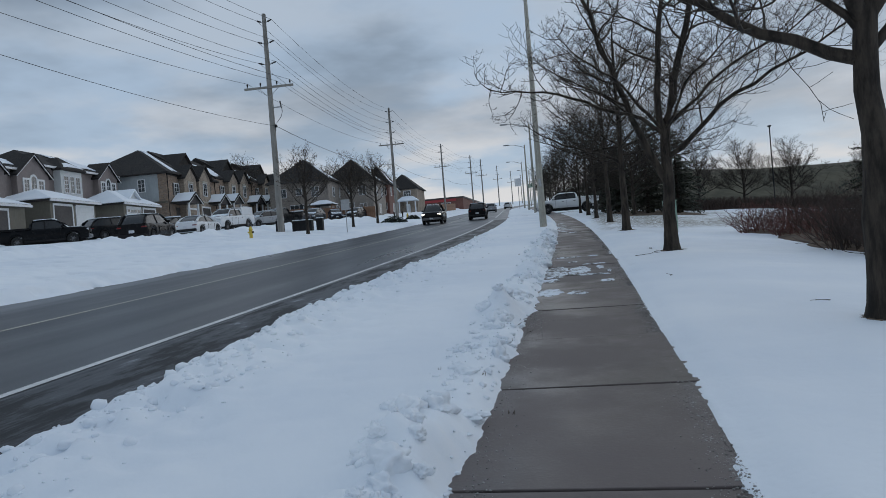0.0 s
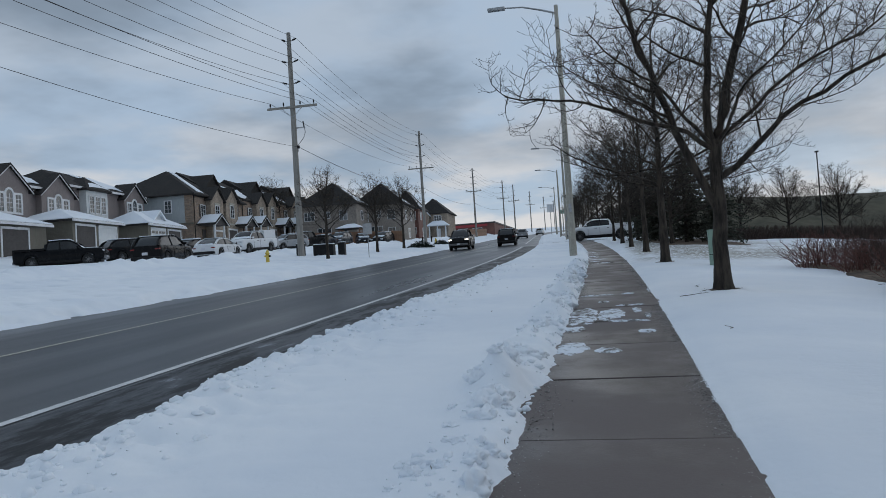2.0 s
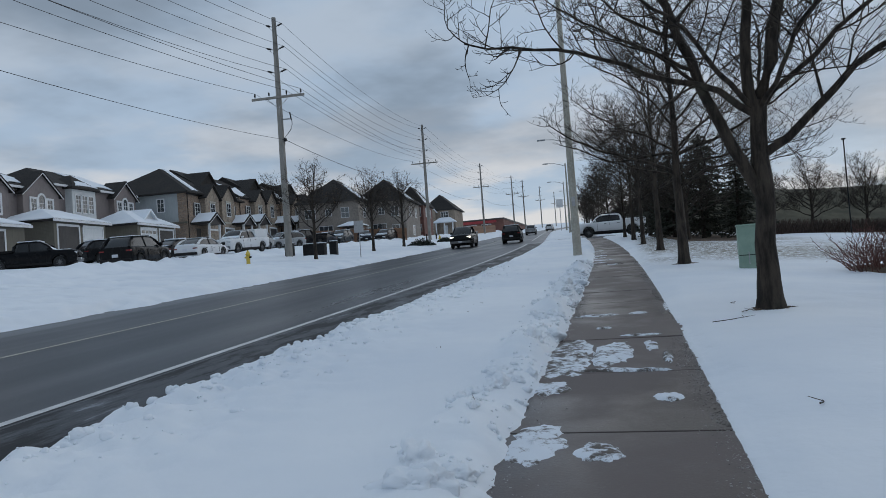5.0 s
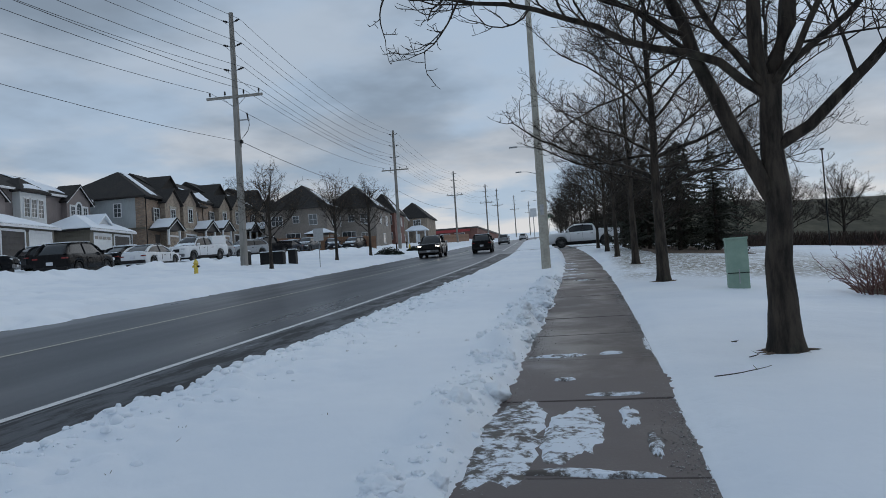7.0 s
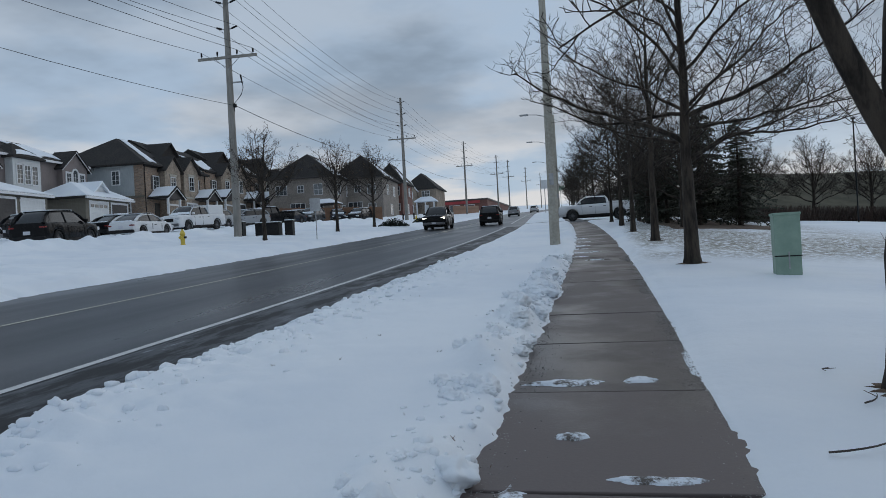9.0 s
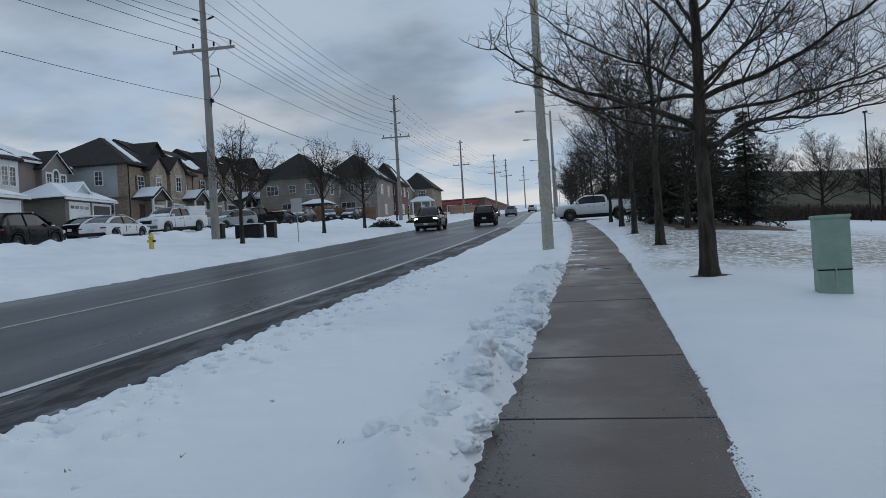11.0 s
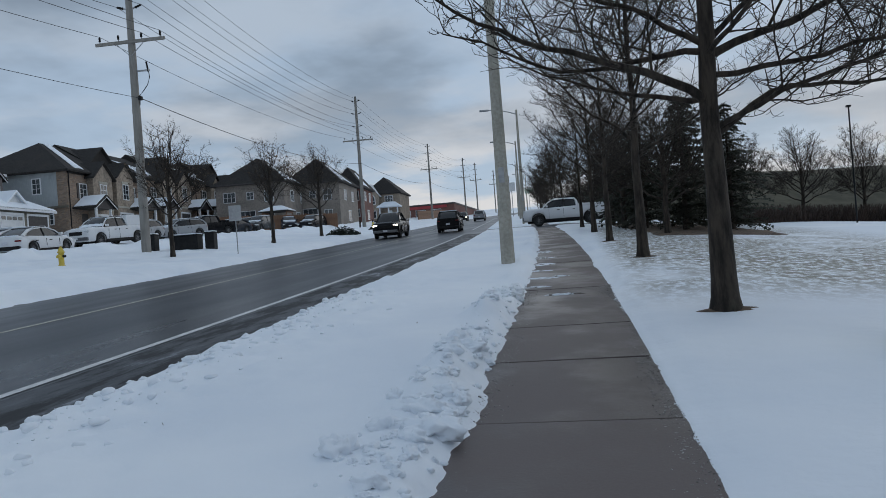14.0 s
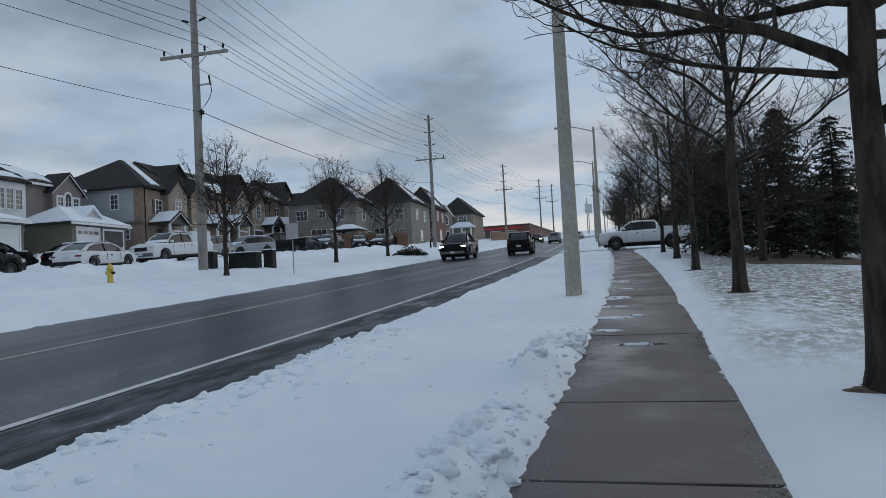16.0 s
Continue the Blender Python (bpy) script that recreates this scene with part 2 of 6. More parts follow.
M["snow_ground"] = mat_thin_snow()
M["siding_mauve"] = mat_siding("mauve_siding_boards", (0.20, 0.17, 0.165), (0.25, 0.215, 0.205))
M["siding_pale"] = mat_siding("pale_grey_siding_boards", (0.33, 0.36, 0.37), (0.40, 0.43, 0.44))
M["siding_white"] = mat_siding("off_white_panels", (0.58, 0.60, 0.60), (0.68, 0.69, 0.69), 0.3)
M["siding_olive"] = mat_siding("olive_taupe_siding", (0.13, 0.12, 0.095), (0.17, 0.155, 0.125))
M["shingle"] = mat_shingle()
M["paint_black"] = mat_paint("black_car_paint", (0.005, 0.0055, 0.007))
M["paint_navy"] = mat_paint("dark_blue_car_paint", (0.016, 0.022, 0.034))
M["paint_white"] = mat_paint("white_car_paint", (0.70, 0.71, 0.72))
M["paint_silver"] = mat_paint("silver_car_paint", (0.34, 0.35, 0.36), 0.3)
M["paint_grey"] = mat_paint("dark_grey_car_paint", (0.06, 0.065, 0.07))
M["rubber"] = plain("tyre_rubber", (0.012, 0.012, 0.012), (0.028, 0.028, 0.028), 20, 0.8)
M["alloy"] = plain("alloy_rim", (0.12, 0.124, 0.13), (0.20, 0.20, 0.21), 9, 0.4, 0.6, 0)
M["red_lens"] = plain("red_lamp_lens", (0.13, 0.008, 0.008), (0.20, 0.012, 0.012), 9, 0.2, 0, 0)
M["clear_lens"] = plain("clear_lamp_lens", (0.5, 0.52, 0.55), (0.65, 0.66, 0.68), 9, 0.15, 0, 0)
M["plate"] = plain("licence_plate_white", (0.55, 0.56, 0.6), (0.66, 0.67, 0.7), 20, 0.5, 0, 0)
M["twig"] = plain("bare_twig_bark", (0.050, 0.040, 0.035), (0.10, 0.082, 0.07), 5, 0.85, 0, 0)
M["dogwood"] = plain("red_brown_stems", (0.09, 0.035, 0.03), (0.19, 0.085, 0.065), 3, 0.7, 0, 0)
M["needles"] = plain("dark_conifer_needles", (0.017, 0.021, 0.014), (0.050, 0.052, 0.034), 6, 0.8, 0, 0)
M["litter"] = plain("dead_leaves_and_soil", (0.05, 0.038, 0.028), (0.16, 0.11, 0.075), 11, 0.95, 0, 0.5)
M["hedge"] = plain("brown_hedge_twigs", (0.035, 0.025, 0.021), (0.085, 0.056, 0.043), 4, 0.9, 0, 0)
M["bag"] = plain("dark_green_evergreen_heap", (0.010, 0.016, 0.011), (0.03, 0.042, 0.03), 12, 0.8)
M["red_brick"] = plain("dark_red_brickwork", (0.12, 0.055, 0.045), (0.19, 0.09, 0.07), 3, 0.85)
M["red_sign"] = plain("red_sign_band", (0.30, 0.03, 0.035), (0.38, 0.05, 0.05), 3, 0.6)
M["asphalt_drive"] = plain("slushy_drive", (0.10, 0.10, 0.105), (0.32, 0.33, 0.35), 1.6, 0.6)
k_ = Mat("lit_headlamp", 0.2)
k_.col((0.8, 0.8, 0.8))
k_.b.inputs["Emission Color"].default_value = (1.0, 0.93, 0.78, 1)
k_.b.inputs["Emission Strength"].default_value = 2.5
M["lit_lamp"] = k_.m
k_ = Mat("window_pane_glass", 0.06, 0, 0.8)
k_.col(k_.mix(k_.rnd(), (0.022, 0.028, 0.034), (0.09, 0.10, 0.105)))
M["glass_dark"] = k_.m


def mat_shoulder():
    """Dark wet slush and frozen spray between the edge line and the snow."""
    k = Mat("dark_slush", 0.4, 0, 0.3).world_co()
    a, b = k.noise(2.2, 6, 0.7, (1.0, 0.28, 1)), k.noise(0.35, 3)
    c = k.mix(k.ramp(a, 0.45, 0.53), (0.005, 0.0055, 0.007), (0.030, 0.033, 0.040))
    c = k.mix(k.math("MULTIPLY", k.ramp(a, 0.58, 0.66), k.ramp(b, 0.42, 0.6)), c, (0.28, 0.30, 0.33))
    k.col(c)
    k.roughness(k.ramp(a, 0.4, 0.6, 0.62, 0.45))
    k.bump(a, 0.5, 0.02)
    return k.m


def mat_patch():
    """Trodden, half melted snow with the damp concrete showing through."""
    k = Mat("trodden_snow", 0.6, 0, 0.3).world_co()
    a, b = k.noise(11, 6, 0.7), k.noise(2.6, 4)
    v = k.math("ADD", k.math("MULTIPLY", a, 0.6), k.math("MULTIPLY", b, 0.4))
    k.col(k.mix(k.ramp(v, 0.44, 0.53), (0.10, 0.086, 0.076), (0.74, 0.79, 0.85)))
    k.bump(a, 0.5, 0.01)
    return k.m


M["shoulder"] = mat_shoulder()
M["patch"] = mat_patch()
k_ = Mat("tinted_car_glass", 0.08, 0, 0.5)
k_.col(k_.mix(k_.noise(1.5), (0.006, 0.007, 0.008), (0.02, 0.022, 0.024)))
M["car_glass"] = k_.m

# ---------------------------------------------------------------- plan
SLOPE = math.tan(radians(3.0))


def bend(y):
    """How far the street has moved to the left at y."""
    if y < 10:
        return 0.0
    if y < 69:
        return 0.00076 * (y - 10) ** 2
    far = min(max(y - 135, 0.0), 50.0)
    return 2.646 + 0.09 * (min(y, 185.0) - 69) - 0.0009 * far * far


def smooth(a, b, v):
    k = min(1.0, max(0.0, (v - a) / (b - a)))
    return k * k * (3 - 2 * k)


def lift(u):
    """Height of the ground over the street's plane, without snow."""
    if u < -13.9:
        d = -13.9 - u
        return 0.10 * min(1.0, d / 0.4) + 0.07 * min(d, 14.1) + 0.03 * max(0.0, min(d - 14.1, 10.0)) + 0.155 * max(0.0, min(d - 24.1, 6.5))
    if u > 2:
        return -0.075 * min(28.0, u - 2)
    return 0.0


def at(u, y, h=0.0):
    """World place from the distance to the walked line, the way along the street and the height over the ground there."""
    return Vector((u - bend(y), y, SLOPE * y + lift(u) + h))


def heading(y):
    """Turn of the street about z, in degrees."""
    return math.degrees(math.atan(0.00152 * min(max(y - 10, 0), 59) * (1 - min(max(y - 135, 0), 50) / 50)))


def spot(u, y, turn=0.0, h=0.0):
    p = at(u, y, h)
    return pose(p.x, p.y, p.z, 0, 0, heading(y) + turn)


# ---------------------------------------------------------------- mesh helpers


def mesh_of(bm, name, mats, smoothed=False):
    me = bpy.data.meshes.new(name)
    bm.normal_update()
    bm.to_mesh(me)
    bm.free()
    for m in mats if isinstance(mats, (list, tuple)) else [mats]:
        me.materials.append(m)
    if smoothed:
        me.shade_smooth()
    return me


def part(name, bm, material, parent, label="", smoothed=False, m=None):
    ob = new(name, mesh_of(bm, name, material, smoothed))
    ob.parent = parent
    if m is not None:
        ob.matrix_basis = m
    return tagged(ob, label)


def share(name, me, parent, m, label=""):
    ob = new(name, me)
    ob.parent = parent
    ob.matrix_basis = m
    return tagged(ob, label)


def thing(name, m, label, category, group="", kind=""):
    ob = new(name)
    ob.empty_display_size = 0.2
    ob.matrix_basis = m
    return tagged(ob, label, category, group, kind)


def box(bm, x0, x1, y0, y1, z0, z1, mi=0, bevel=0.0):
    r = bmesh.ops.create_cube(bm, size=1.0)
    vs = r["verts"]
    bmesh.ops.transform(bm, matrix=Matrix.Translation(((x0 + x1) / 2, (y0 + y1) / 2, (z0 + z1) / 2)) @ Matrix.Diagonal((x1 - x0, y1 - y0, z1 - z0, 1)), verts=vs)
    fs = {f for v in vs for f in v.link_faces}
    for f in fs:
        f.material_index = mi
    if bevel:
        es = {e for v in vs for e in v.link_edges}
        rr = bmesh.ops.bevel(bm, geom=list(es), offset=bevel, segments=2, affect="EDGES", profile=0.6)
        for f in rr["faces"]:
            f.material_index = mi
    return vs


def boxed(x0, x1, y0, y1, z0, z1, bevel=0.0):
    bm = bmesh.new()
    box(bm, x0, x1, y0, y1, z0, z1, 0, bevel)
    return bm


def prism(bm, pts, z0, z1, axis="z", mi=0):
    """A closed outline pushed along an axis."""
    def put(p, h):
        return (p[0], p[1], h) if axis == "z" else (p[0], h, p[1]) if axis == "y" else (h, p[0], p[1])
    a = [bm.verts.new(put(p, z0)) for p in pts]
    b = [bm.verts.new(put(p, z1)) for p in pts]
    fs = [bm.faces.new(a[::-1]), bm.faces.new(b)]
    n = len(pts)
    for i in range(n):
        fs.append(bm.faces.new((a[i], a[(i + 1) % n], b[(i + 1) % n], b[i])))
    for f in fs:
        f.material_index = mi
    bmesh.ops.recalc_face_normals(bm, faces=fs)
    return fs


def tube(bm, pts, radii, sides=8, cap=True, mi=0):
    """A round, tapering tube along points."""
    rings = []
    for i, p in enumerate(pts):
        d = (Vector(pts[min(i + 1, len(pts) - 1)]) - Vector(pts[max(i - 1, 0)])).normalized()
        side = d.cross(Vector((0.31, 0.17, 0.93)))
        if side.length < 0.2:
            side = d.cross(Vector((1, 0, 0)))
        side.normalize()
        other = d.cross(side)
        rings.append([bm.verts.new(Vector(p) + (side * math.cos(k * math.tau / sides) + other * math.sin(k * math.tau / sides)) * radii[i]) for k in range(sides)])
    for a, b in zip(rings, rings[1:]):
        for k in range(sides):
            f = bm.faces.new((a[k], a[(k + 1) % sides], b[(k + 1) % sides], b[k]))
            f.material_index = mi
            f.smooth = True
    if cap:
        for r, flip in ((rings[0], True), (rings[-1], False)):
            f = bm.faces.new(r[::-1] if not flip else r)
            f.material_index = mi


def rod(p, q, r0, r1=None, sides=10):
    bm = bmesh.new()
    tube(bm, [p, q], [r0, r0 if r1 is None else r1], sides)
    return bm


# ---------------------------------------------------------------- ground, road, pavement
WALK_L, WALK_R = -0.68, 0.67          # clear width of the pavement
ROAD_R, ROAD_L = -4.0, -13.7         # where the snow begins on either side of the road
DRIVE = (66.5, 73.0)                  # the entrance that crosses the pavement


def snow_depth(u, y):
    """Depth of the lying snow, with the ridges that the ploughs left."""
    d = 0.10 + noise.noise((u * 0.4, y * 0.4, 0)) * 0.045 + noise.noise((u * 1.9, y * 1.9, 4)) * 0.014
    if ROAD_R - 0.6 < u < WALK_L + 0.4:
        rr = ROAD_R + 0.34 * smooth(10.5, 4.0, y)
        rag = noise.noise((u * 2.6, y * 2.6, 9)) * 0.55 + noise.noise((u * 6.5, y * 6.5, 2)) * 0.34
        churn = 1.0 if y < 11 else 0.35 + 0.65 * smooth(20, 11, y)
        heap_up = 0.20 + 0.95 * smooth(-0.12, 0.32, noise.noise((y * 0.55, 2.2, 51)))
        near = math.exp(-((u - WALK_L + 0.31) / 0.21) ** 2) * heap_up
        lump = min(0.62, max(0.0, 0.28 + 1.2 * noise.noise((u * 1.6, y * 1.3, 21))))
        d += near * (0.04 + 0.20 * lump + 0.20 * rag) * (1.0 if y < 28 else 0.6)
        edge = math.exp(-((u - rr - 0.46) / 0.46) ** 2) * churn
        d += edge * (0.03 + 0.22 * rag)
        wide = math.exp(-((u - rr - 0.9) / 0.9) ** 2)
        d += wide * 0.06 * noise.noise((u * 4.3, y * 4.3, 31))
        e1 = rr + 0.13 * noise.noise((y * 0.7, 3, 1)) + 0.09 * noise.noise((y * 3.5, 8, 1)) + 0.07 * noise.noise((y * 9, 8, 4))
        e2 = WALK_L + 0.07 * noise.noise((y * 0.7, 5, 1)) + 0.06 * noise.noise((y * 2.3, u * 2, 1)) + 0.04 * noise.noise((y * 6.1, u * 5, 4)) + 0.03 * noise.noise((y * 14, u * 12, 7))
        d *= smooth(e1 - 0.06, e1 + 0.24, u) * smooth(e2 + 0.05, e2 - 0.15, u)
        d -= 0.10 * (1 - smooth(e1 - 0.22, e1 + 0.02, u)) + 0.10 * (1 - smooth(e2 + 0.13, e2 - 0.02, u))
    elif WALK_L - 0.1 < u < 14:
        e = WALK_R + 0.06 * noise.noise((y * 0.5, 15, 1)) + 0.022 * noise.noise((y * 2.7, u * 2, 1)) + 0.02 * noise.noise((y * 7, u * 6, 4)) + 0.02 * noise.noise((y * 16, u * 14, 7))
        d = (d - 0.045) * smooth(e - 0.03, e + 0.30, u) - 0.10 * (1 - smooth(e - 0.12, e - 0.02, u))
    elif u < -13:
        e = ROAD_L + 0.2 * noise.noise((y * 0.5, 25, 1))
        d = (d + 0.05) * smooth(e + 0.1, e - 0.4, u) - 0.12 * (1 - smooth(e + 0.3, e + 0.05, u))
        d += 0.07 * noise.noise((u * 1.3, y * 0.9, 61)) + 0.05 * noise.noise((u * 3.1, y * 2.3, 62)) - 0.10 * smooth(0.30, 0.48, noise.noise((u * 1.9, y * 1.3, 63)))
        if -25.6 < u < -22:
            bank = math.exp(-((u + 23.9) / 0.7) ** 2)
            d += bank * (0.34 + 0.30 * noise.noise((y * 0.5, u, 41)) + 0.14 * noise.noise((y * 1.7, u * 1.7, 42)))
    if ROAD_L + 0.5 < u < ROAD_R - 0.5 or WALK_L + 0.25 < u < WALK_R - 0.2:
        d = -0.14
    if u > ROAD_R - 0.3 and u < 40:
        k = smooth(DRIVE[0] - 0.4, DRIVE[0] + 0.3, y) * smooth(DRIVE[1] + 0.4, DRIVE[1] - 0.3, y)
        d = d * (1 - k) - 0.14 * k
    return d


def ground():
    us = [-900, -500, -300, -200, -150, -120, -100, -80, -70, -60, -52, -46, -44.5, -42, -38, -34, -31, -29, -28, -27, -26]
    us += [-25.6 + 0.3 * i for i in range(13)] + [-21.7 + 0.3 * i for i in range(24)]
    us += [-14.4 + 0.12 * i for i in range(10)] + [-13.1, -12.0, -9, -6, -4.7]
    us += [-4.5 + 0.055 * i for i in range(30)] + [-2.85 + 0.08 * i for i in range(14)] + [-1.72 + 0.05 * i for i in range(27)] + [-0.16, 0.1, 0.35]
    us += [0.44 + 0.055 * i for i in range(12)] + [1.15 + 0.16 * i for i in range(20)] + [4.5 + 0.5 * i for i in range(16)]
    us += [13, 15, 17, 20, 24, 27, 30, 36, 45, 60, 75, 90, 120, 160, 220, 350, 600, 900]
    ys = [-120, -60, -30, -15, -8, -4, -2, -1] + [0.052 * i for i in range(400)] + [20.8 + 0.09 * i for i in range(119)] + [31.5 + 0.17 * i for i in range(90)]
    ys += [46.9 + 0.45 * i for i in range(70)] + [79 + 2 * i for i in range(40)] + [160 + 8 * i for i in range(20)] + [330, 370, 420, 500, 600, 800, 1100, 1500]
    verts, faces = [], []
    for y in ys:
        for u in us:
            p = at(u, y)
            verts.append((p.x, p.y, p.z + snow_depth(u, y)))
    n = len(us)
    for j in range(len(ys) - 1):
        for i in range(n - 1):
            k = j * n + i
            faces.append((k, k + 1, k + n + 1, k + n))
    me = bpy.data.meshes.new("ground")
    me.from_pydata(verts, [], faces)
    me.shade_smooth()
    me.materials.append(M["snow_ground"])
    return tagged(new("ground", me), "fresh snow over grass verges and lawns", "ground", kind="structure")


ground()


def strip(name, us, y0, y1, h, mat, label, cat, step=2.0):
    bm = bmesh.new()
    n = max(2, int((y1 - y0) / step))
    prev = None
    for i in range(n + 1):
        y = y0 + (y1 - y0) * i / n
        row = [bm.verts.new(at(u, y, h)) for u in us]
        if prev:
            for a in range(len(us) - 1):
                bm.faces.new((prev[a], prev[a + 1], row[a + 1], row[a]))
        prev = row
    return tagged(new(name, mesh_of(bm, name, mat)), label, cat, kind="structure")


strip("road", (-13.88, -9, -5, -2.6), -110, 1500, -0.03, M["asphalt"], "wet dark grey asphalt road with slush along its edge", "road", 2.0)
strip("edge_line", (-5.39, -5.26), -100, 64, -0.024, M["line_white"], "worn white painted edge line on the wet road", "road marking")
strip("edge_line", (-5.39, -5.26), 75, 700, -0.024, M["line_white"], "worn white painted edge line on the wet road", "road marking")
strip("road_shoulder", (-5.15, -3.2), -60, 64, -0.022, M["shoulder"], "dark slush between the edge line and the snow", "road")
strip("centre_line", (-9.55, -9.45), -100, 700, -0.024, M["line_yellow"], "faded pale yellow centre line on the wet road", "road marking")
strip("pavement_bed", (-1.0, 0.95), -60, 400, -0.06, M["concrete"], "damp concrete bed under the pavement slabs", "pavement", 2.0)
strip("driveway", (-2.7, 0, 2, 6, 14, 30, 40), DRIVE[0] - 0.2, DRIVE[1] + 0.2, -0.025, M["asphalt_drive"], "slushy asphalt driveway crossing the pavement", "driveway", 1.0)


def slabs():
    """Pavement slabs with recessed joints between them."""
    base = thing("pavement", pose(0, 0, 0), "damp grey concrete pavement slabs with narrow joints", "pavement", kind="structure")
    bm = box_slab(1.84)
    me = mesh_of(bm, "slab", M["concrete"])
    for i in range(-4, 70):
        y = 3.36 + 1.84 * i
        if DRIVE[0] - 2 < y < DRIVE[1]:
            continue
        p = at(0.0, y + 0.92, 0.0)
        share("slab", me, base, pose(p.x - 0.02, p.y, p.z - 0.004 + 0.003 * math.sin(i * 2.3), 3.0, 0.15 * math.sin(i * 5.1), heading(y)))


def box_slab(length):
    bm = bmesh.new()
    box(bm, -0.86, 0.86, -length / 2 + 0.010, length / 2 - 0.010, -0.08, 0.0, 0, 0.008)
    return bm


# ---------------------------------------------------------------- utility poles, wires, street lamps
POLES = [2.0, 50.8, 104.0, 170.5, 219.0, 243.0, 292.0, 352.0, 412.0]
POLE_U = -20.3
WIRE_AT = [(0.55, 15.75), (-0.55, 15.75), (0.62, 14.2), (-0.62, 14.2), (0.66, 12.65), (-0.66, 12.65), (1.62, 11.05), (-1.62, 11.05), (0.62, 11.05)]


def utility_pole():
    t = thing("utility_pole", pose(0, 0, 0), "tall weathered grey utility pole with insulators and crossarm", "utility pole", "poles along the road")
    bm = bmesh.new()
    tube(bm, [(0, 0, -0.6), (0, 0, 5), (0, 0, 11), (0, 0, 16.2)], [0.24, 0.215, 0.18, 0.14], 14)
    part("shaft", bm, M["pole_wood"], t)
    part("crossarm", boxed(-1.85, 1.85, -0.20, -0.09, 10.72, 10.88, 0.012), M["pole_wood"], t)
    for s in (-1, 1):
        part("brace", rod((s * 0.75, -0.15, 10.74), (0, -0.16, 10.05), 0.02, None, 6), M["steel"], t)
    pin = bmesh.new()
    tube(pin, [(0, 0, 0), (0, 0, 0.10), (0, 0, 0.11), (0, 0, 0.2), (0, 0, 0.21), (0, 0, 0.30), (0, 0, 0.33)], [0.02, 0.02, 0.06, 0.045, 0.06, 0.045, 0.02], 8)
    pin_me = mesh_of(pin, "insulator", M["black"])
    for x in (-1.62, -0.62, 0.62, 1.62):
        share("insulator", pin_me, t, pose(x, -0.145, 10.87), "dark porcelain insulator")
    for x, z in WIRE_AT[:6]:
        s = 1 if x > 0 else -1
        part("bracket", rod((s * 0.1, 0, z - 0.18), (x * 0.6, 0, z - 0.08), 0.035, None, 6), M["steel"], t)
        bm = bmesh.new()
        a = Vector((x * 0.45, 0, z - 0.12))
        b = Vector((x, 0, z))
        pts = [a.lerp(b, k / 6) for k in range(7)]
        tube(bm, pts, [0.03, 0.075, 0.04, 0.075, 0.04, 0.07, 0.03], 8)
        part("insulator", bm, M["black"], t)
    return t


first_pole = utility_pole()
first_pole.matrix_basis = spot(POLE_U, POLES[0])
for py in POLES[1:]:
    copy_thing(first_pole, spot(POLE_U, py))


def pole_gear():
    """Switch arm, riser cable and banner plate on the second pole."""
    m = spot(POLE_U, POLES[1])
    t = thing("cable_riser", m, "short steel arm with fuse and looping black cable on the pole", "cable")
    part("arm", boxed(0.15, 0.85, -0.04, 0.04, 9.28, 9.36, 0.008), M["steel"], t)
    part("fuse", rod((0.78, 0, 9.25), (0.70, 0, 9.75), 0.045, None, 8), M["black"], t)
    bm = bmesh.new()
    tube(bm, [(0.8, 0, 9.3), (0.82, 0, 8.95), (0.7, 0, 8.6), (0.45, 0, 8.3), (0.24, 0, 8.1), (0.22, 0, 7.6)], [0.022] * 6, 6)
    part("cable", bm, M["wire"], t)
    part("clamp", boxed(0.18, 0.34, -0.1, 0.1, 7.85, 8.05, 0.02), M["black"], t)


pole_gear()


def wire(a, b, sag, r, name="overhead_wire", label="thin black overhead wire sagging between the utility poles"):
    pts = [a.lerp(b, k / 16) - Vector((0, 0, sag * 4 * (k / 16) * (1 - k / 16))) for k in range(17)]
    bm = bmesh.new()
    tube(bm, pts, [r] * 17, 5)
    return tagged(new(name, mesh_of(bm, name, M["wire"])), label, "wire", "overhead wires")


for i in range(5):
    ma, mb = spot(POLE_U, POLES[i]), spot(POLE_U, POLES[i + 1])
    for x, z in WIRE_AT:
        zz = z + (0.15 if z < 11.5 else 0)
        yy = -0.145 if z < 11.5 else 0
        wire(ma @ Vector((x, yy, zz)), mb @ Vector((x, yy, zz)), 1.1 if z > 11.5 else 0.8, 0.013)
    wire(ma @ Vector((0.27, 0, 7.95 if i else 9.6)), mb @ Vector((0.27, 0, 7.95 if i else 7.95)), 0.9, 0.02 if i else 0.012, "communication_cable", "thick black communication cable strung low between poles")


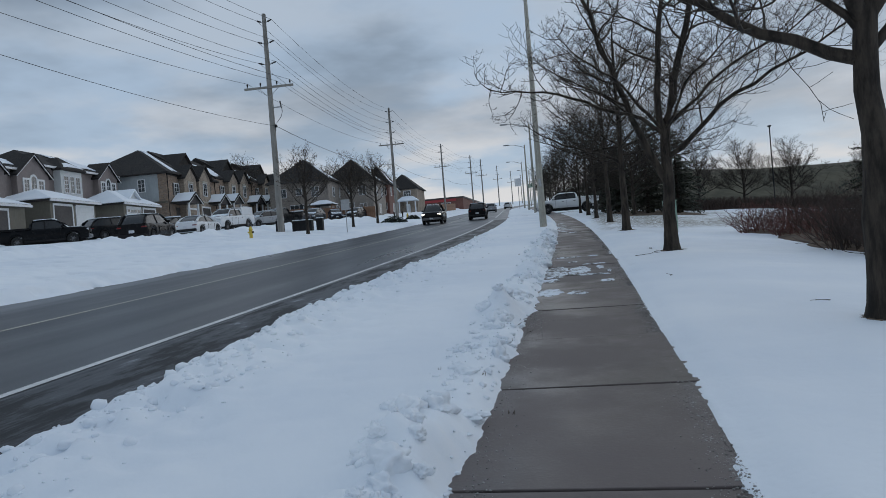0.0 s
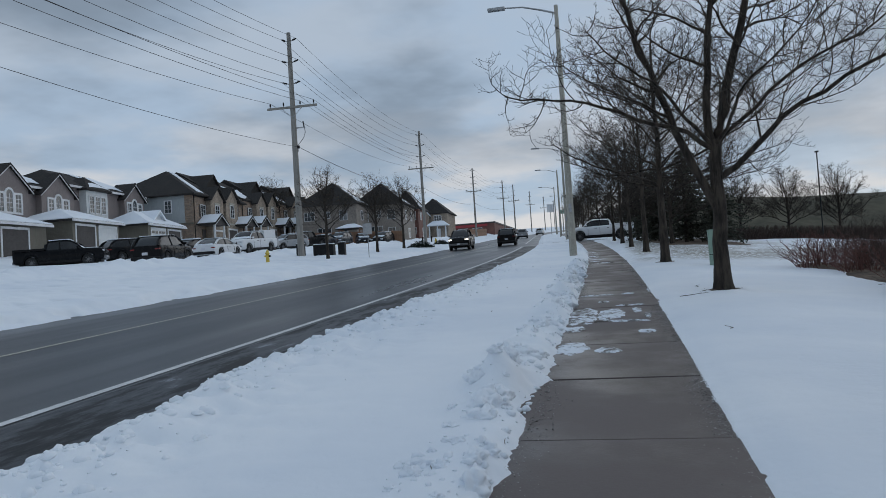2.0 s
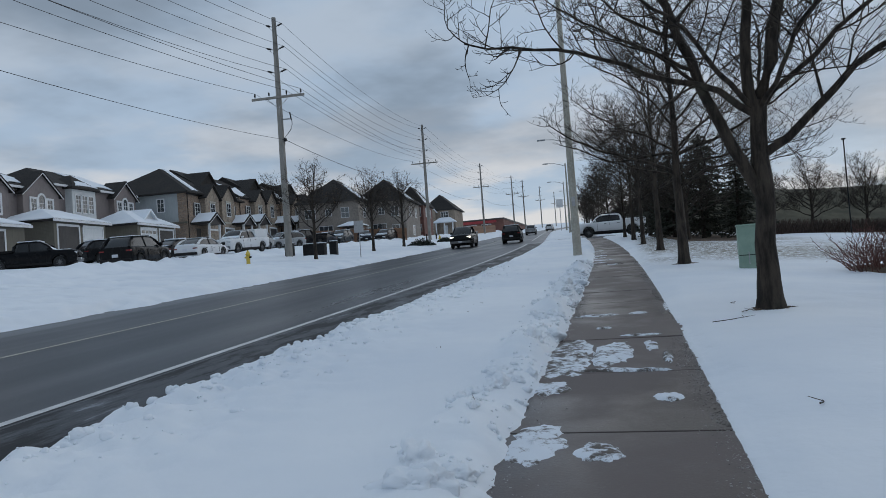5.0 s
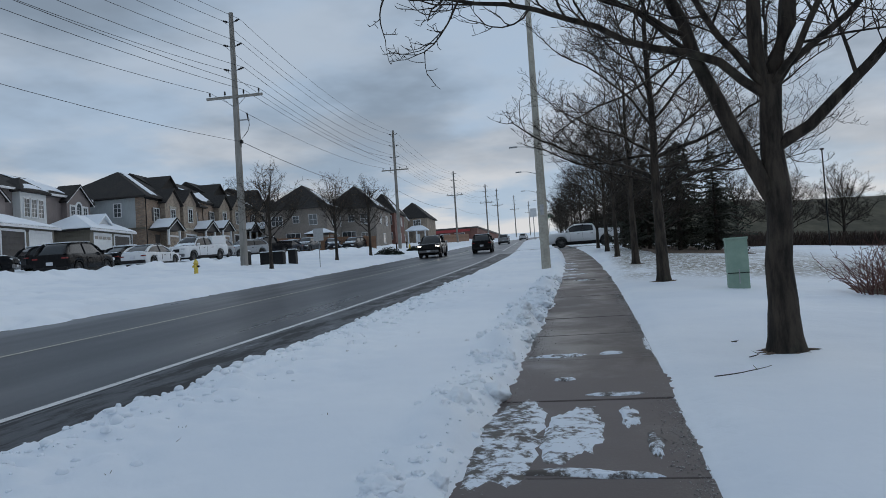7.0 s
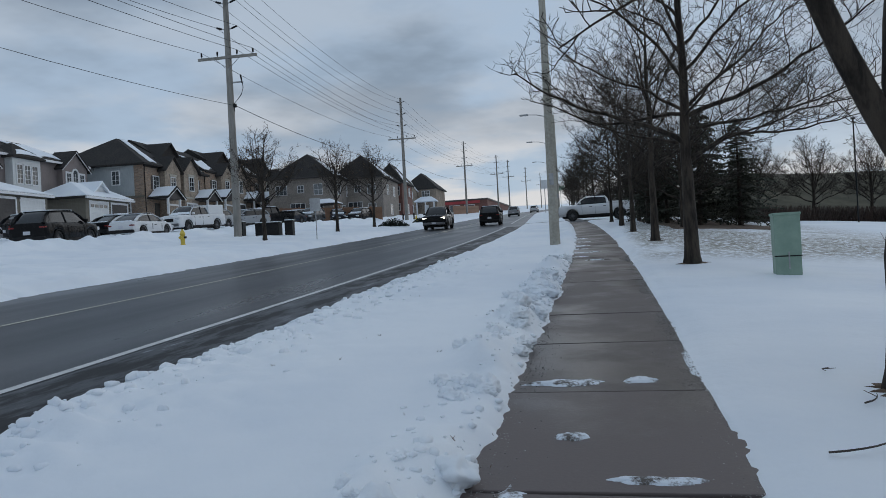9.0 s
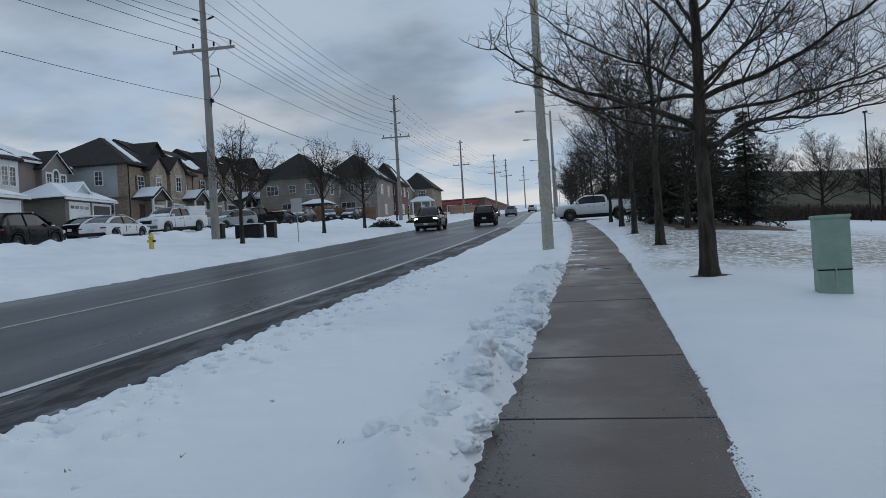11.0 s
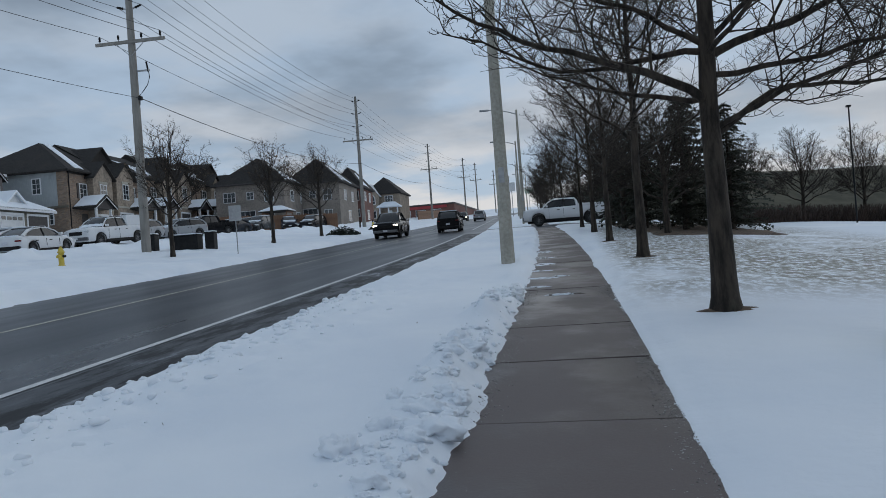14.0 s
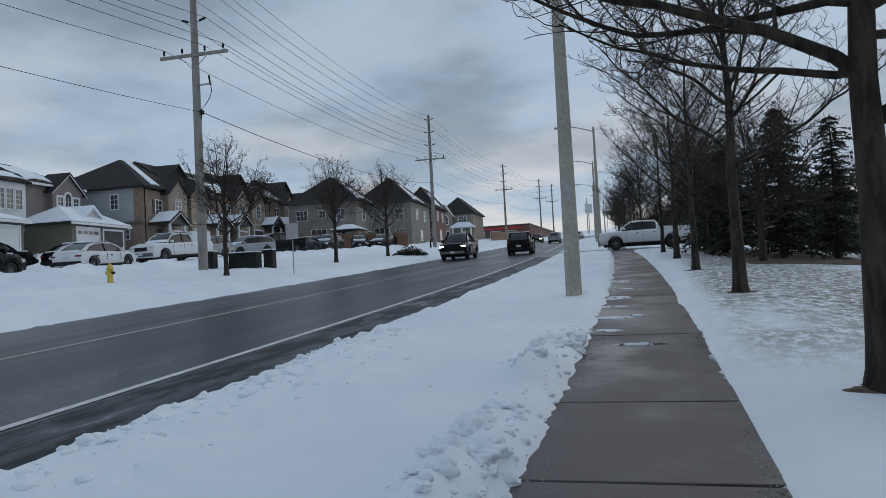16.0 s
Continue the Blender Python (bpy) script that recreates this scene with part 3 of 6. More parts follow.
def street_lamp(h, arm, u, y):
    t = thing("street_lamp", spot(u, y), "tall tapered concrete street lamp with a curved steel arm", "street lamp", "lamps along the pavement")
    bm = bmesh.new()
    n = 8
    tube(bm, [(0, 0, -0.5), (0, 0, 0.6), (0, 0, h * 0.5), (0, 0, h)], [0.175, 0.165, 0.125, 0.085], n)
    for f in bm.faces:
        f.smooth = False
    part("column", bm, M["pole_conc"], t)
    part("access_cover", boxed(-0.065, 0.065, -0.17, -0.14, 1.95, 2.3, 0.01), M["steel"], t, "small grey metal access cover")
    bm = bmesh.new()
    pts = [(0, 0, h - 0.35), (-arm * 0.3, 0, h - 0.12), (-arm * 0.65, 0, h + 0.10), (-arm, 0, h + 0.16)]
    tube(bm, pts, [0.045, 0.04, 0.035, 0.03], 8)
    part("arm", bm, M["steel"], t)
    bm = bmesh.new()
    box(bm, -arm - 0.75, -arm + 0.02, -0.13, 0.13, h + 0.08, h + 0.22, 0, 0.05)
    part("lamp_head", bm, M["steel"], t, "flat grey cobra lamp head")
    return t


street_lamp(10.9, 2.2, -1.26, 34.1)
street_lamp(9.3, 2.2, -1.16, 76.5)
street_lamp(9.3, 2.2, -1.16, 104.0)
street_lamp(9.3, 2.2, -1.16, 146.0)
street_lamp(9.3, 2.2, -1.16, 188.0)

# ---------------------------------------------------------------- trees


class Tubes:
    """Collects many thin tubes into one mesh."""

    def __init__(self):
        self.v, self.f, self.tips, self.stout = [], [], [], 1.0

    def add(self, pts, radii, sides):
        base = len(self.v)
        n = len(pts)
        for i, p in enumerate(pts):
            d = (pts[min(i + 1, n - 1)] - pts[max(i - 1, 0)])
            d = d.normalized() if d.length > 1e-6 else Vector((0, 0, 1))
            s = d.cross(Vector((0.31, 0.17, 0.93)))
            s = s.normalized() if s.length > 0.1 else Vector((1, 0, 0))
            o = d.cross(s)
            for k in range(sides):
                a = k * math.tau / sides
                self.v.append(p + (s * math.cos(a) + o * math.sin(a)) * radii[i])
        for i in range(n - 1):
            for k in range(sides):
                a, b = base + i * sides + k, base + i * sides + (k + 1) % sides
                self.f.append((a, b, b + sides, a + sides))

    def mesh(self, name, mat):
        me = bpy.data.meshes.new(name)
        me.from_pydata([tuple(v) for v in self.v], [], self.f)
        me.materials.append(mat)
        me.shade_smooth()
        return me


RATE = (2.4, 3.8, 6.2, 9.5, 7.0)      # side branches for each metre, level by level
MOST = (12, 16, 10, 6, 4)
STEPS = (12, 11, 7, 5, 3)


def bough(rng, p, az, el0, el1, length, n):
    """Centre line of a limb: it leaves at one slope, ends at another, and is kinked on the way."""
    pts = [p.copy()]
    turn, tip = 0.0, 0.0
    for i in range(n):
        k = (i + 0.5) / n
        turn = turn * 0.7 + rng.uniform(-13, 13)
        tip = tip * 0.5 + rng.uniform(-14, 14)
        d = direction(az + turn, el0 + (el1 - el0) * k + tip)
        pts.append(pts[-1] + d * (length / n))
    return pts


def clothe(out, rng, pts, r, length, level, top):
    """Gives a centre line its wood and its side branches. top: the level of the finest twigs."""
    n = len(pts) - 1
    end = (0.34, 0.20, 0.28, 0.45, 0.6)[min(level, 4)]
    radii = [max(0.0030 * out.stout, r * (1 - (1 - end) * (i / n) ** 0.85)) for i in range(n + 1)]
    out.add(pts, radii, (9, 7, 5, 4, 3)[min(level, 4)])
    if level >= top:
        out.tips.append(pts[-1])
        return
    kids = max(3, min(MOST[level], int(length * RATE[level] + rng.random())))
    flip = rng.choice((-1, 1))
    first = 0.30 if level == 0 else 0.16
    for j in range(kids + 1):
        k = first + (1 - first) * (j + rng.uniform(0.0, 0.8)) / kids
        k = min(k, 0.985)
        q = k * n
        i = min(n - 1, int(q))
        pos = pts[i].lerp(pts[i + 1], q - i)
        along = (pts[i + 1] - pts[i]).normalized()
        flip = -flip
        if level == 0:
            a = rng.uniform(0, math.tau)
            side = Vector((math.cos(a), math.sin(a), rng.uniform(-0.1, 0.3)))
        else:
            side = along.cross(Vector((0, 0, 1)))
            side = side.normalized() if side.length > 0.15 else Vector((1, 0, 0))
            side = side * flip + Vector((rng.uniform(-0.9, 0.9), rng.uniform(-0.9, 0.9), rng.uniform(-0.5, 0.9)))
        side = side - along * side.dot(along)
        side.normalize()
        a = radians(rng.uniform(38, 78))
        dd = along * math.cos(a) + side * math.sin(a)
        ll = length * rng.uniform(0.26, 0.66) * (1.1 - 0.68 * k)
        rr = min(radii[i] * 0.8, max((0.03, 0.012, 0.0072, 0.0052, 0.004)[min(level, 4)] * out.stout, radii[i] * rng.uniform(0.28, 0.48)))
        grow(out, rng, pos, dd, ll, rr, level + 1, top)


def grow(out, rng, p, d, length, r, level, top, rise=0.55):
    """A side branch that bends upwards towards its tip, with its own side branches."""
    n = STEPS[min(level, 4)]
    d = d.normalized()
    pts = [p.copy()]
    sway = Vector((rng.uniform(-1, 1), rng.uniform(-1, 1), 0)) * 0.35
    wob = 0.20 if level < 2 else 0.27
    for i in range(n):
        kink = Vector((rng.uniform(-1, 1), rng.uniform(-1, 1), rng.uniform(-1, 1))) * wob
        d = (d + (sway + Vector((0, 0, rise * (1.2 - abs(d.z))))) / n + kink).normalized()
        pts.append(pts[-1] + d * (length / n))
    clothe(out, rng, pts, r, length, level, top)


def direction(az, el):
    return Vector((math.cos(radians(az)) * math.cos(radians(el)), math.sin(radians(az)) * math.cos(radians(el)), math.sin(radians(el))))


def bare_tree(seed, limbs, h, r, top=4, label="bare grey-barked street tree standing in the snow", group="row of trees beside the pavement", lean=(0, 0), leaves=0, stout=1.0):
    """limbs: height on the trunk, azimuth, slope at the foot and at the tip, length, radius; a seventh number 0 marks a leader."""
    rng = random.Random(seed)
    t = thing("tree", pose(0, 0, 0), label, "tree", group)
    tr = Tubes()
    n = 8
    pts, radii = [], []
    for i in range(n + 1):
        z = -0.25 + (h + 0.25) * i / n
        k = max(0, z) / h
        pts.append(Vector((lean[0] * k + 0.02 * math.sin(i * 1.7), lean[1] * k + 0.02 * math.cos(i * 2.1), z)))
        radii.append(r * (1.0 - (0.30 if h < 5 else 0.72) * k) + (0.0 if z > 0.7 else r * 0.42 * (0.7 - max(z, -0.1)) ** 2 / 0.5))
    tr.add([Vector((0, 0, -0.25)), Vector((0, 0, 0.02)), Vector((0, 0, 0.14)), Vector((0, 0, 0.35))] + pts[2:], [r * 1.55, r * 1.36, r * 1.16, r * 1.05] + radii[2:], 14)
    share("trunk", tr.mesh("trunk", M["bark"]), t, Matrix.Identity(4))
    tips = []
    for z, az, el0, el1, ln, lr, *lead in limbs:
        o = Tubes()
        o.stout = stout
        k = z / h
        p = Vector((lean[0] * k, lean[1] * k, z))
        clothe(o, rng, bough(rng, p, az, el0, el1, ln, 13), lr, ln, 0 if lead else 1, top)
        share("limb", o.mesh("limb", M["bark"]), t, Matrix.Identity(4))
        tips += o.tips
    if leaves:
        v, f = [], []
        for c in rng.sample(tips, min(leaves, len(tips))):
            n1 = Vector((rng.uniform(-1, 1), rng.uniform(-1, 1), rng.uniform(-1, 0.2))).normalized() * 0.05
            n2 = n1.cross(Vector((rng.uniform(-1, 1), rng.uniform(-1, 1), 0.4))).normalized() * 0.03
            k = len(v)
            v += [tuple(c), tuple(c + n1 + n2), tuple(c + n1 * 2), tuple(c + n1 - n2)]
            f.append((k, k + 1, k + 2, k + 3))
        me = bpy.data.meshes.new("withered_leaves")
        me.from_pydata(v, [], f)
        me.materials.append(M["litter"])
        share("withered_leaves", me, t, Matrix.Identity(4), "scattered brown withered leaves")
    return t


def random_limbs(seed, h, count, ln, lr, start=0.38, el=(24, 66), lift_by=14):
    rng = random.Random(seed * 7 + 1)
    res = []
    for i in range(count):
        k = i / max(1, count - 1)
        e = el[0] + (el[1] - el[0]) * k + rng.uniform(-7, 7)
        res.append((h * (start + (0.97 - start) * k), i * 137.5 + rng.uniform(-25, 25), e, e + lift_by, ln * rng.uniform(0.8, 1.1) * (1.08 - 0.35 * k), lr * (1.0 - 0.35 * k)))
    return res


def soil_ring(m, r, seed):
    """Dark leaves and soil showing round a trunk."""
    rng = random.Random(seed)
    bm = bmesh.new()
    c = bm.verts.new((0, 0, 0.05))
    ring = []
    for i in range(28):
        a = i * math.tau / 28
        q = r * (0.6 + 0.7 * rng.random())
        ring.append(bm.verts.new((math.cos(a) * q * 1.2, math.sin(a) * q * 0.9, 0.005 + SLOPE * math.sin(a) * q * 0.9)))
    for i in range(28):
        bm.faces.new((c, ring[i], ring[(i + 1) % 28]))
    ob = new("leaf_litter", mesh_of(bm, "leaf_litter", M["litter"]))
    ob.matrix_basis = m
    tagged(ob, "dead leaves and bare soil round a tree trunk", "leaf litter", kind="stuff")


def snowy(u, y, turn=0.0, dz=0.0):
    p = at(u, y)
    return pose(p.x, p.y, p.z + max(0.0, snow_depth(u, y)) + dz, 0, 0, turn)


# a tree that forks low, with long limbs over the pavement
tree_b = bare_tree(11, [
    (1.40, 186, 62, 76, 5.2, 0.088, 0), (2.38, 192, 82, 80, 4.8, 0.082, 0), (2.38, 8, 72, 84, 5.2, 0.098, 0),
    (1.95, 356, 38, 24, 5.0, 0.062), (2.45, 190, 26, 14, 4.0, 0.052), (2.50, 215, 32, 20, 3.5, 0.042), (2.48, 345, 42, 28, 4.2, 0.042),
    (2.52, 280, 36, 26, 3.4, 0.038), (2.50, 85, 40, 40, 3.6, 0.040)], 2.65, 0.138, 4,
    "large bare tree with a low forked trunk, standing in snow", lean=(0.05, 0))
tree_b.matrix_basis = snowy(1.86, 16.1)
tree_c = bare_tree(23, [
    (2.25, 186, 24, 38, 3.6, 0.058), (2.31, 176, 2, 36, 2.6, 0.036), (2.81, 183, 6, 28, 3.0, 0.040), (2.88, 174, 34, 32, 3.2, 0.036),
    (1.88, 2, 24, 6, 3.8, 0.042), (1.96, 348, 18, 4, 3.4, 0.032), (2.56, 5, 6, 10, 3.8, 0.036), (2.76, 357, 33, 22, 4.4, 0.052), (2.91, 12, 46, 30, 3.6, 0.036),
    (2.76, 275, 15, 20, 2.8, 0.034), (2.66, 80, 25, 30, 3.2, 0.036), (3.50, 200, 40, 40, 3.4, 0.036), (3.60, 330, 38, 34, 3.8, 0.036), (3.90, 120, 42, 44, 3.0, 0.034),
    (4.10, 20, 42, 40, 3.6, 0.034), (4.30, 240, 46, 46, 3.0, 0.032), (4.60, 170, 50, 50, 3.2, 0.030), (4.90, 310, 54, 50, 2.8, 0.030), (5.30, 60, 55, 55, 2.6, 0.028), (5.70, 200, 62, 60, 2.4, 0.028), (6.20, 340, 76, 74, 2.4, 0.034)], 6.4, 0.130, 4,
    "bare tree with a straight mottled trunk and spreading limbs")
tree_c.matrix_basis = snowy(1.68, 25.6)
tree_a = bare_tree(31, [
    (2.25, 184, 30, 44, 4.0, 0.066), (2.45, 176, 52, 30, 3.2, 0.040), (2.55, 90, 66, 76, 4.4, 0.075, 0), (2.6, 330, 62, 72, 4.6, 0.080, 0), (2.55, 215, 70, 74, 4.4, 0.075, 0), (2.3, 20, 34, 24, 4.0, 0.050)], 2.75, 0.135, 4)
tree_a.matrix_basis = snowy(2.55, 7.0)
tree_d = bare_tree(43, random_limbs(5, 5.8, 13, 3.3, 0.044), 5.9, 0.115, 4, stout=1.1)
tree_d.matrix_basis = snowy(1.70, 33.6)
tree_e = bare_tree(57, random_limbs(9, 5.4, 12, 3.2, 0.042), 5.5, 0.10, 4, stout=1.15)
tree_e.matrix_basis = snowy(1.60, 41.2)
for i, (u, y) in enumerate([(1.72, 49.6), (1.75, 57.5), (1.9, 76.0), (1.9, 85.0), (2.1, 94.0), (2.0, 104.0), (2.3, 115.0), (2.2, 127.0), (2.5, 140.0), (2.3, 156.0), (2.4, 174.0), (2.2, 196.0)]):
    copy_thing((tree_d, tree_e)[i % 2], snowy(u, y, 77 * i + 30) @ Matrix.Scale(1.0 + 0.08 * math.sin(i * 3.1), 4))
for i, (u, y) in enumerate([(2.55, 7.0), (1.86, 16.1), (1.68, 25.6), (1.70, 33.6), (1.60, 41.2)]):
    soil_ring(snowy(u, y, 0, -0.005), 0.24, i)
# trees on the lawn behind, and the dark belt along the street further up
tree_f = bare_tree(71, random_limbs(14, 3.3, 16, 3.5, 0.050, 0.36, (14, 70), 20), 3.4, 0.12, 4, "spreading bare tree at the back of a snowy lawn", "trees behind the lawn", stout=1.7)
tree_f.matrix_basis = snowy(12.6, 66.5)
for i, (u, y) in enumerate([(17.0, 69.0), (22.0, 72.0), (27.5, 70.0), (34, 76), (9.0, 74.0), (42, 82), (4.3, 46.8), (3.6, 54.5), (3.9, 62.0)]):
    copy_thing(tree_f, snowy(u, y, 61 * i + 15) @ Matrix.Scale(1.05 + 0.1 * math.sin(i * 2.7), 4))
belt = [(5.5 + 3.2 * math.sin(i * 2.1) + 0.02 * i, 78 + 5.5 * i) for i in range(26)]
for i, (u, y) in enumerate(belt):
    t = copy_thing((tree_f, tree_d, tree_e)[i % 3], snowy(u, y, 91 * i) @ Matrix.Scale((0.80 if y < 100 else 0.62) + 0.12 * math.sin(i * 1.3), 4))
    tagged(t, "bare tree in the dense belt beside the street", group="tree belt")


def leafy_tree(seed):
    rng = random.Random(seed)
    limbs = [(1.55 + 0.15 * i, i * 137.5 + rng.uniform(-20, 20), 36 + 2.6 * i + rng.uniform(-6, 6), 58 + 2.0 * i, rng.uniform(2.7, 3.3) * (1.05 - 0.03 * i), 0.036) for i in range(14)]
    return bare_tree(seed, limbs, 3.9, 0.095, 4, "slim bare street tree with a few withered leaves", "trees on the far verge", leaves=200, stout=1.0)


tree_l = leafy_tree(83)
tree_l.matrix_basis = snowy(-17.3, 47.9, 20) @ Matrix.Scale(1.1, 4)
tree_m = leafy_tree(97)
tree_m.matrix_basis = snowy(-17.4, 61.5, 140) @ Matrix.Scale(1.2, 4)
copy_thing(tree_l, snowy(-17.5, 73.5, 200) @ Matrix.Scale(1.2, 4))
for i, (u, y) in enumerate([(-41, 118), (-36, 128), (-31, 134), (-44, 104)]):
    t = copy_thing((tree_l, tree_m)[i % 2], snowy(u, y, 50 * i) @ Matrix.Scale(1.5, 4))
    tagged(t, "tall bare garden tree behind the houses", group="garden trees")


def conifer(seed, h, r):
    rng = random.Random(seed)
    t = thing("conifer", pose(0, 0, 0), "dark dense conifer with drooping boughs", "conifer", "evergreens behind the row of trees")
    tr = Tubes()
    tr.add([Vector((0, 0, -0.3)), Vector((0.03, 0, h * 0.5)), Vector((0, 0.03, h))], [0.16, 0.09, 0.015], 8)
    share("trunk", tr.mesh("trunk", M["bark"]), t, Matrix.Identity(4))
    v, f = [], []
    z = 0.35
    while z < h - 0.1:
        k = z / h
        reach = r * (1 - k) ** 0.7 * rng.uniform(0.55, 1.25) + 0.15
        for j in range(rng.randint(5, 9)):
            a = rng.uniform(0, math.tau)
            ln = reach * rng.uniform(0.45, 1.15)
            dz, sag = rng.uniform(-0.12, 0.12), rng.uniform(-0.05, 0.4)
            d = Vector((math.cos(a), math.sin(a), 0))
            s = Vector((-d.y, d.x, 0))
            m = max(4, int(ln / 0.13))
            for i in range(m):
                q = (i + 0.6) / m
                c = d * (ln * q) + Vector((0, 0, z + dz - sag * ln * q * q + 0.05 * ln * math.sin(q * 3)))
                for sg in (-1, 1):
                    w = 0.28 * (1.05 - q * 0.7) * rng.uniform(0.6, 1.2)
                    tip = c + s * (sg * w) + d * w * 0.7 + Vector((0, 0, rng.uniform(-0.16, 0.05)))
                    b0, b1 = c - d * 0.06, c + d * 0.10
                    n = len(v)
                    v += [tuple(b0), tuple(b1 + Vector((0, 0, 0.03))), tuple(tip)]
                    f.append((n, n + 1, n + 2))
        z += 0.13 + 0.20 * rng.random()
    me = bpy.data.meshes.new("crown")
    me.from_pydata(v, [], f)
    me.materials.append(M["needles"])
    share("crown", me, t, Matrix.Identity(4))
    return t


con_a, con_b = conifer(3, 6.3, 2.6), conifer(8, 5.5, 2.4)
con_a.matrix_basis = snowy(5.6, 50.0) @ Matrix.Scale(0.92, 4)
con_b.matrix_basis = snowy(4.4, 53.0) @ Matrix.Scale(0.9, 4)
for i, (u, y, s) in enumerate([(7.6, 50.5, 0.95), (4.4, 56.0, 1.0), (6.6, 54.5, 1.12), (8.8, 55.5, 0.85), (5.2, 60.5, 1.05), (9.6, 60.0, 0.9), (4.6, 64.2, 0.9), (6.8, 79, 1.0), (6.0, 88, 1.1), (7.5, 99, 1.0), (6.2, 112, 1.1)]):
    copy_thing((con_a, con_b)[i % 2], snowy(u, y, 53 * i) @ Matrix.Scale(s, 4))


def shrub(seed, h, r, stems, mat, label, group):
    rng = random.Random(seed)
    o = Tubes()
    for i in range(stems):
        a = rng.uniform(0, math.tau)
        q = r * math.sqrt(rng.random())
        p = Vector((math.cos(a) * q * 0.7, math.sin(a) * q * 0.7, -0.05))
        d = Vector((math.cos(a) * 0.5 * q / r, math.sin(a) * 0.5 * q / r, 1)) + Vector((rng.uniform(-0.3, 0.3), rng.uniform(-0.3, 0.3), 0))
        grow(o, rng, p, d, h * rng.uniform(0.65, 1.1), 0.012, 2, 3, 0.25)
    ob = new("shrub", o.mesh("shrub", mat))
    return tagged(ob, label, "shrub", group)


sh_a = shrub(5, 1.0, 0.8, 64, M["dogwood"], "bare red-stemmed shrub in snow", "shrub bed")
sh_b = shrub(6, 1.3, 0.95, 85, M["hedge"], "bare dense brown shrub in the planting bed", "shrub bed")
sh_a.matrix_basis = snowy(5.1, 22.4)
sh_b.matrix_basis = snowy(6.6, 18.6)
for i, (u, y, s) in enumerate([(5.5, 20.6, 0.9), (6.4, 22.6, 1.05), (5.6, 17.4, 0.95), (5.3, 15.6, 0.95), (6.9, 16.2, 1.1), (5.6, 13.8, 1.0), (7.2, 13.6, 1.3), (6.6, 11.8, 1.2), (8.3, 18.0, 1.2), (8.6, 21.5, 1.1), (8.6, 14.8, 1.45), (7.6, 24.0, 0.95), (9.8, 16.8, 1.3), (10.4, 20.2, 1.2), (9.6, 24.0, 1.0)]):
    ob = (sh_a, sh_b)[i % 2].copy()
    scene.collection.objects.link(ob)
    ob.matrix_basis = snowy(u, y, 67 * i) @ Matrix.Scale(s, 4)
tagged(sh_b, "bare dense brown shrub in the planting bed")
for i, (u, y, s) in enumerate([(6.4, 17.6, 0.50), (7.2, 19.0, 0.46), (10.9, 15.6, 0.4)]):
    copy_thing(con_b, snowy(u, y, 80 * i) @ Matrix.Scale(s, 4))


def bed(name, pts_u, pts_y, seed, label):
    """A patch of leaf litter in the snow, rough at its rim."""
    rng = random.Random(seed)
    v, f = [], []
    nu, ny = 16, 26
    for j in range(ny + 1):
        for i in range(nu + 1):
            a, b = i / nu, j / ny
            y = pts_y[0] + (pts_y[1] - pts_y[0]) * b + rng.uniform(-0.1, 0.1)
            u = pts_u[0] + (pts_u[1] - pts_u[0]) * a + 0.5 * noise.noise((b * 6, seed, 0)) * (1 - a) + rng.uniform(-0.05, 0.05)
            rim = min(a, b, 1 - a, 1 - b) * 8
            p = at(u, y)
            v.append((p.x, p.y, p.z + max(0, snow_depth(u, y)) + (0.03 + 0.05 * rng.random() if rim > 0.3 else -0.05)))
    for j in range(ny):
        for i in range(nu):
            k = j * (nu + 1) + i
            f.append((k, k + 1, k + nu + 2, k + nu + 1))
    me = bpy.data.meshes.new(name)
    me.from_pydata(v, [], f)
    me.materials.append(M["litter"])
    tagged(new(name, me), label, "planting bed", kind="stuff")


bed("planting_bed", (4.7, 11.5), (11.0, 24.2), 2, "brown leaf litter under bare shrubs beside the snow")
bed("conifer_bed", (3.6, 8.6), (45.5, 63.0), 4, "dark leaf litter under the evergreens")


def hedge():
    rng = random.Random(17)
    o = Tubes()
    for i in range(5200):
        k = rng.random()
        u, y = 10.5 + 42 * k, 63.2 + 26 * k + rng.uniform(-0.5, 0.5)
        p = at(u, y, -0.05)
        d = Vector((rng.uniform(-0.35, 0.35), rng.uniform(-0.35, 0.35), 1.0))
        h = rng.uniform(0.7, 1.25)
        o.add([p, p + d * h * 0.5, p + d * h + Vector((rng.uniform(-0.15, 0.15), rng.uniform(-0.15, 0.15), 0))], [0.03, 0.025, 0.012], 3)
    tagged(new("hedge", o.mesh("hedge", M["hedge"])), "long clipped brown leafless hedge across the lawn", "hedge")


hedge()


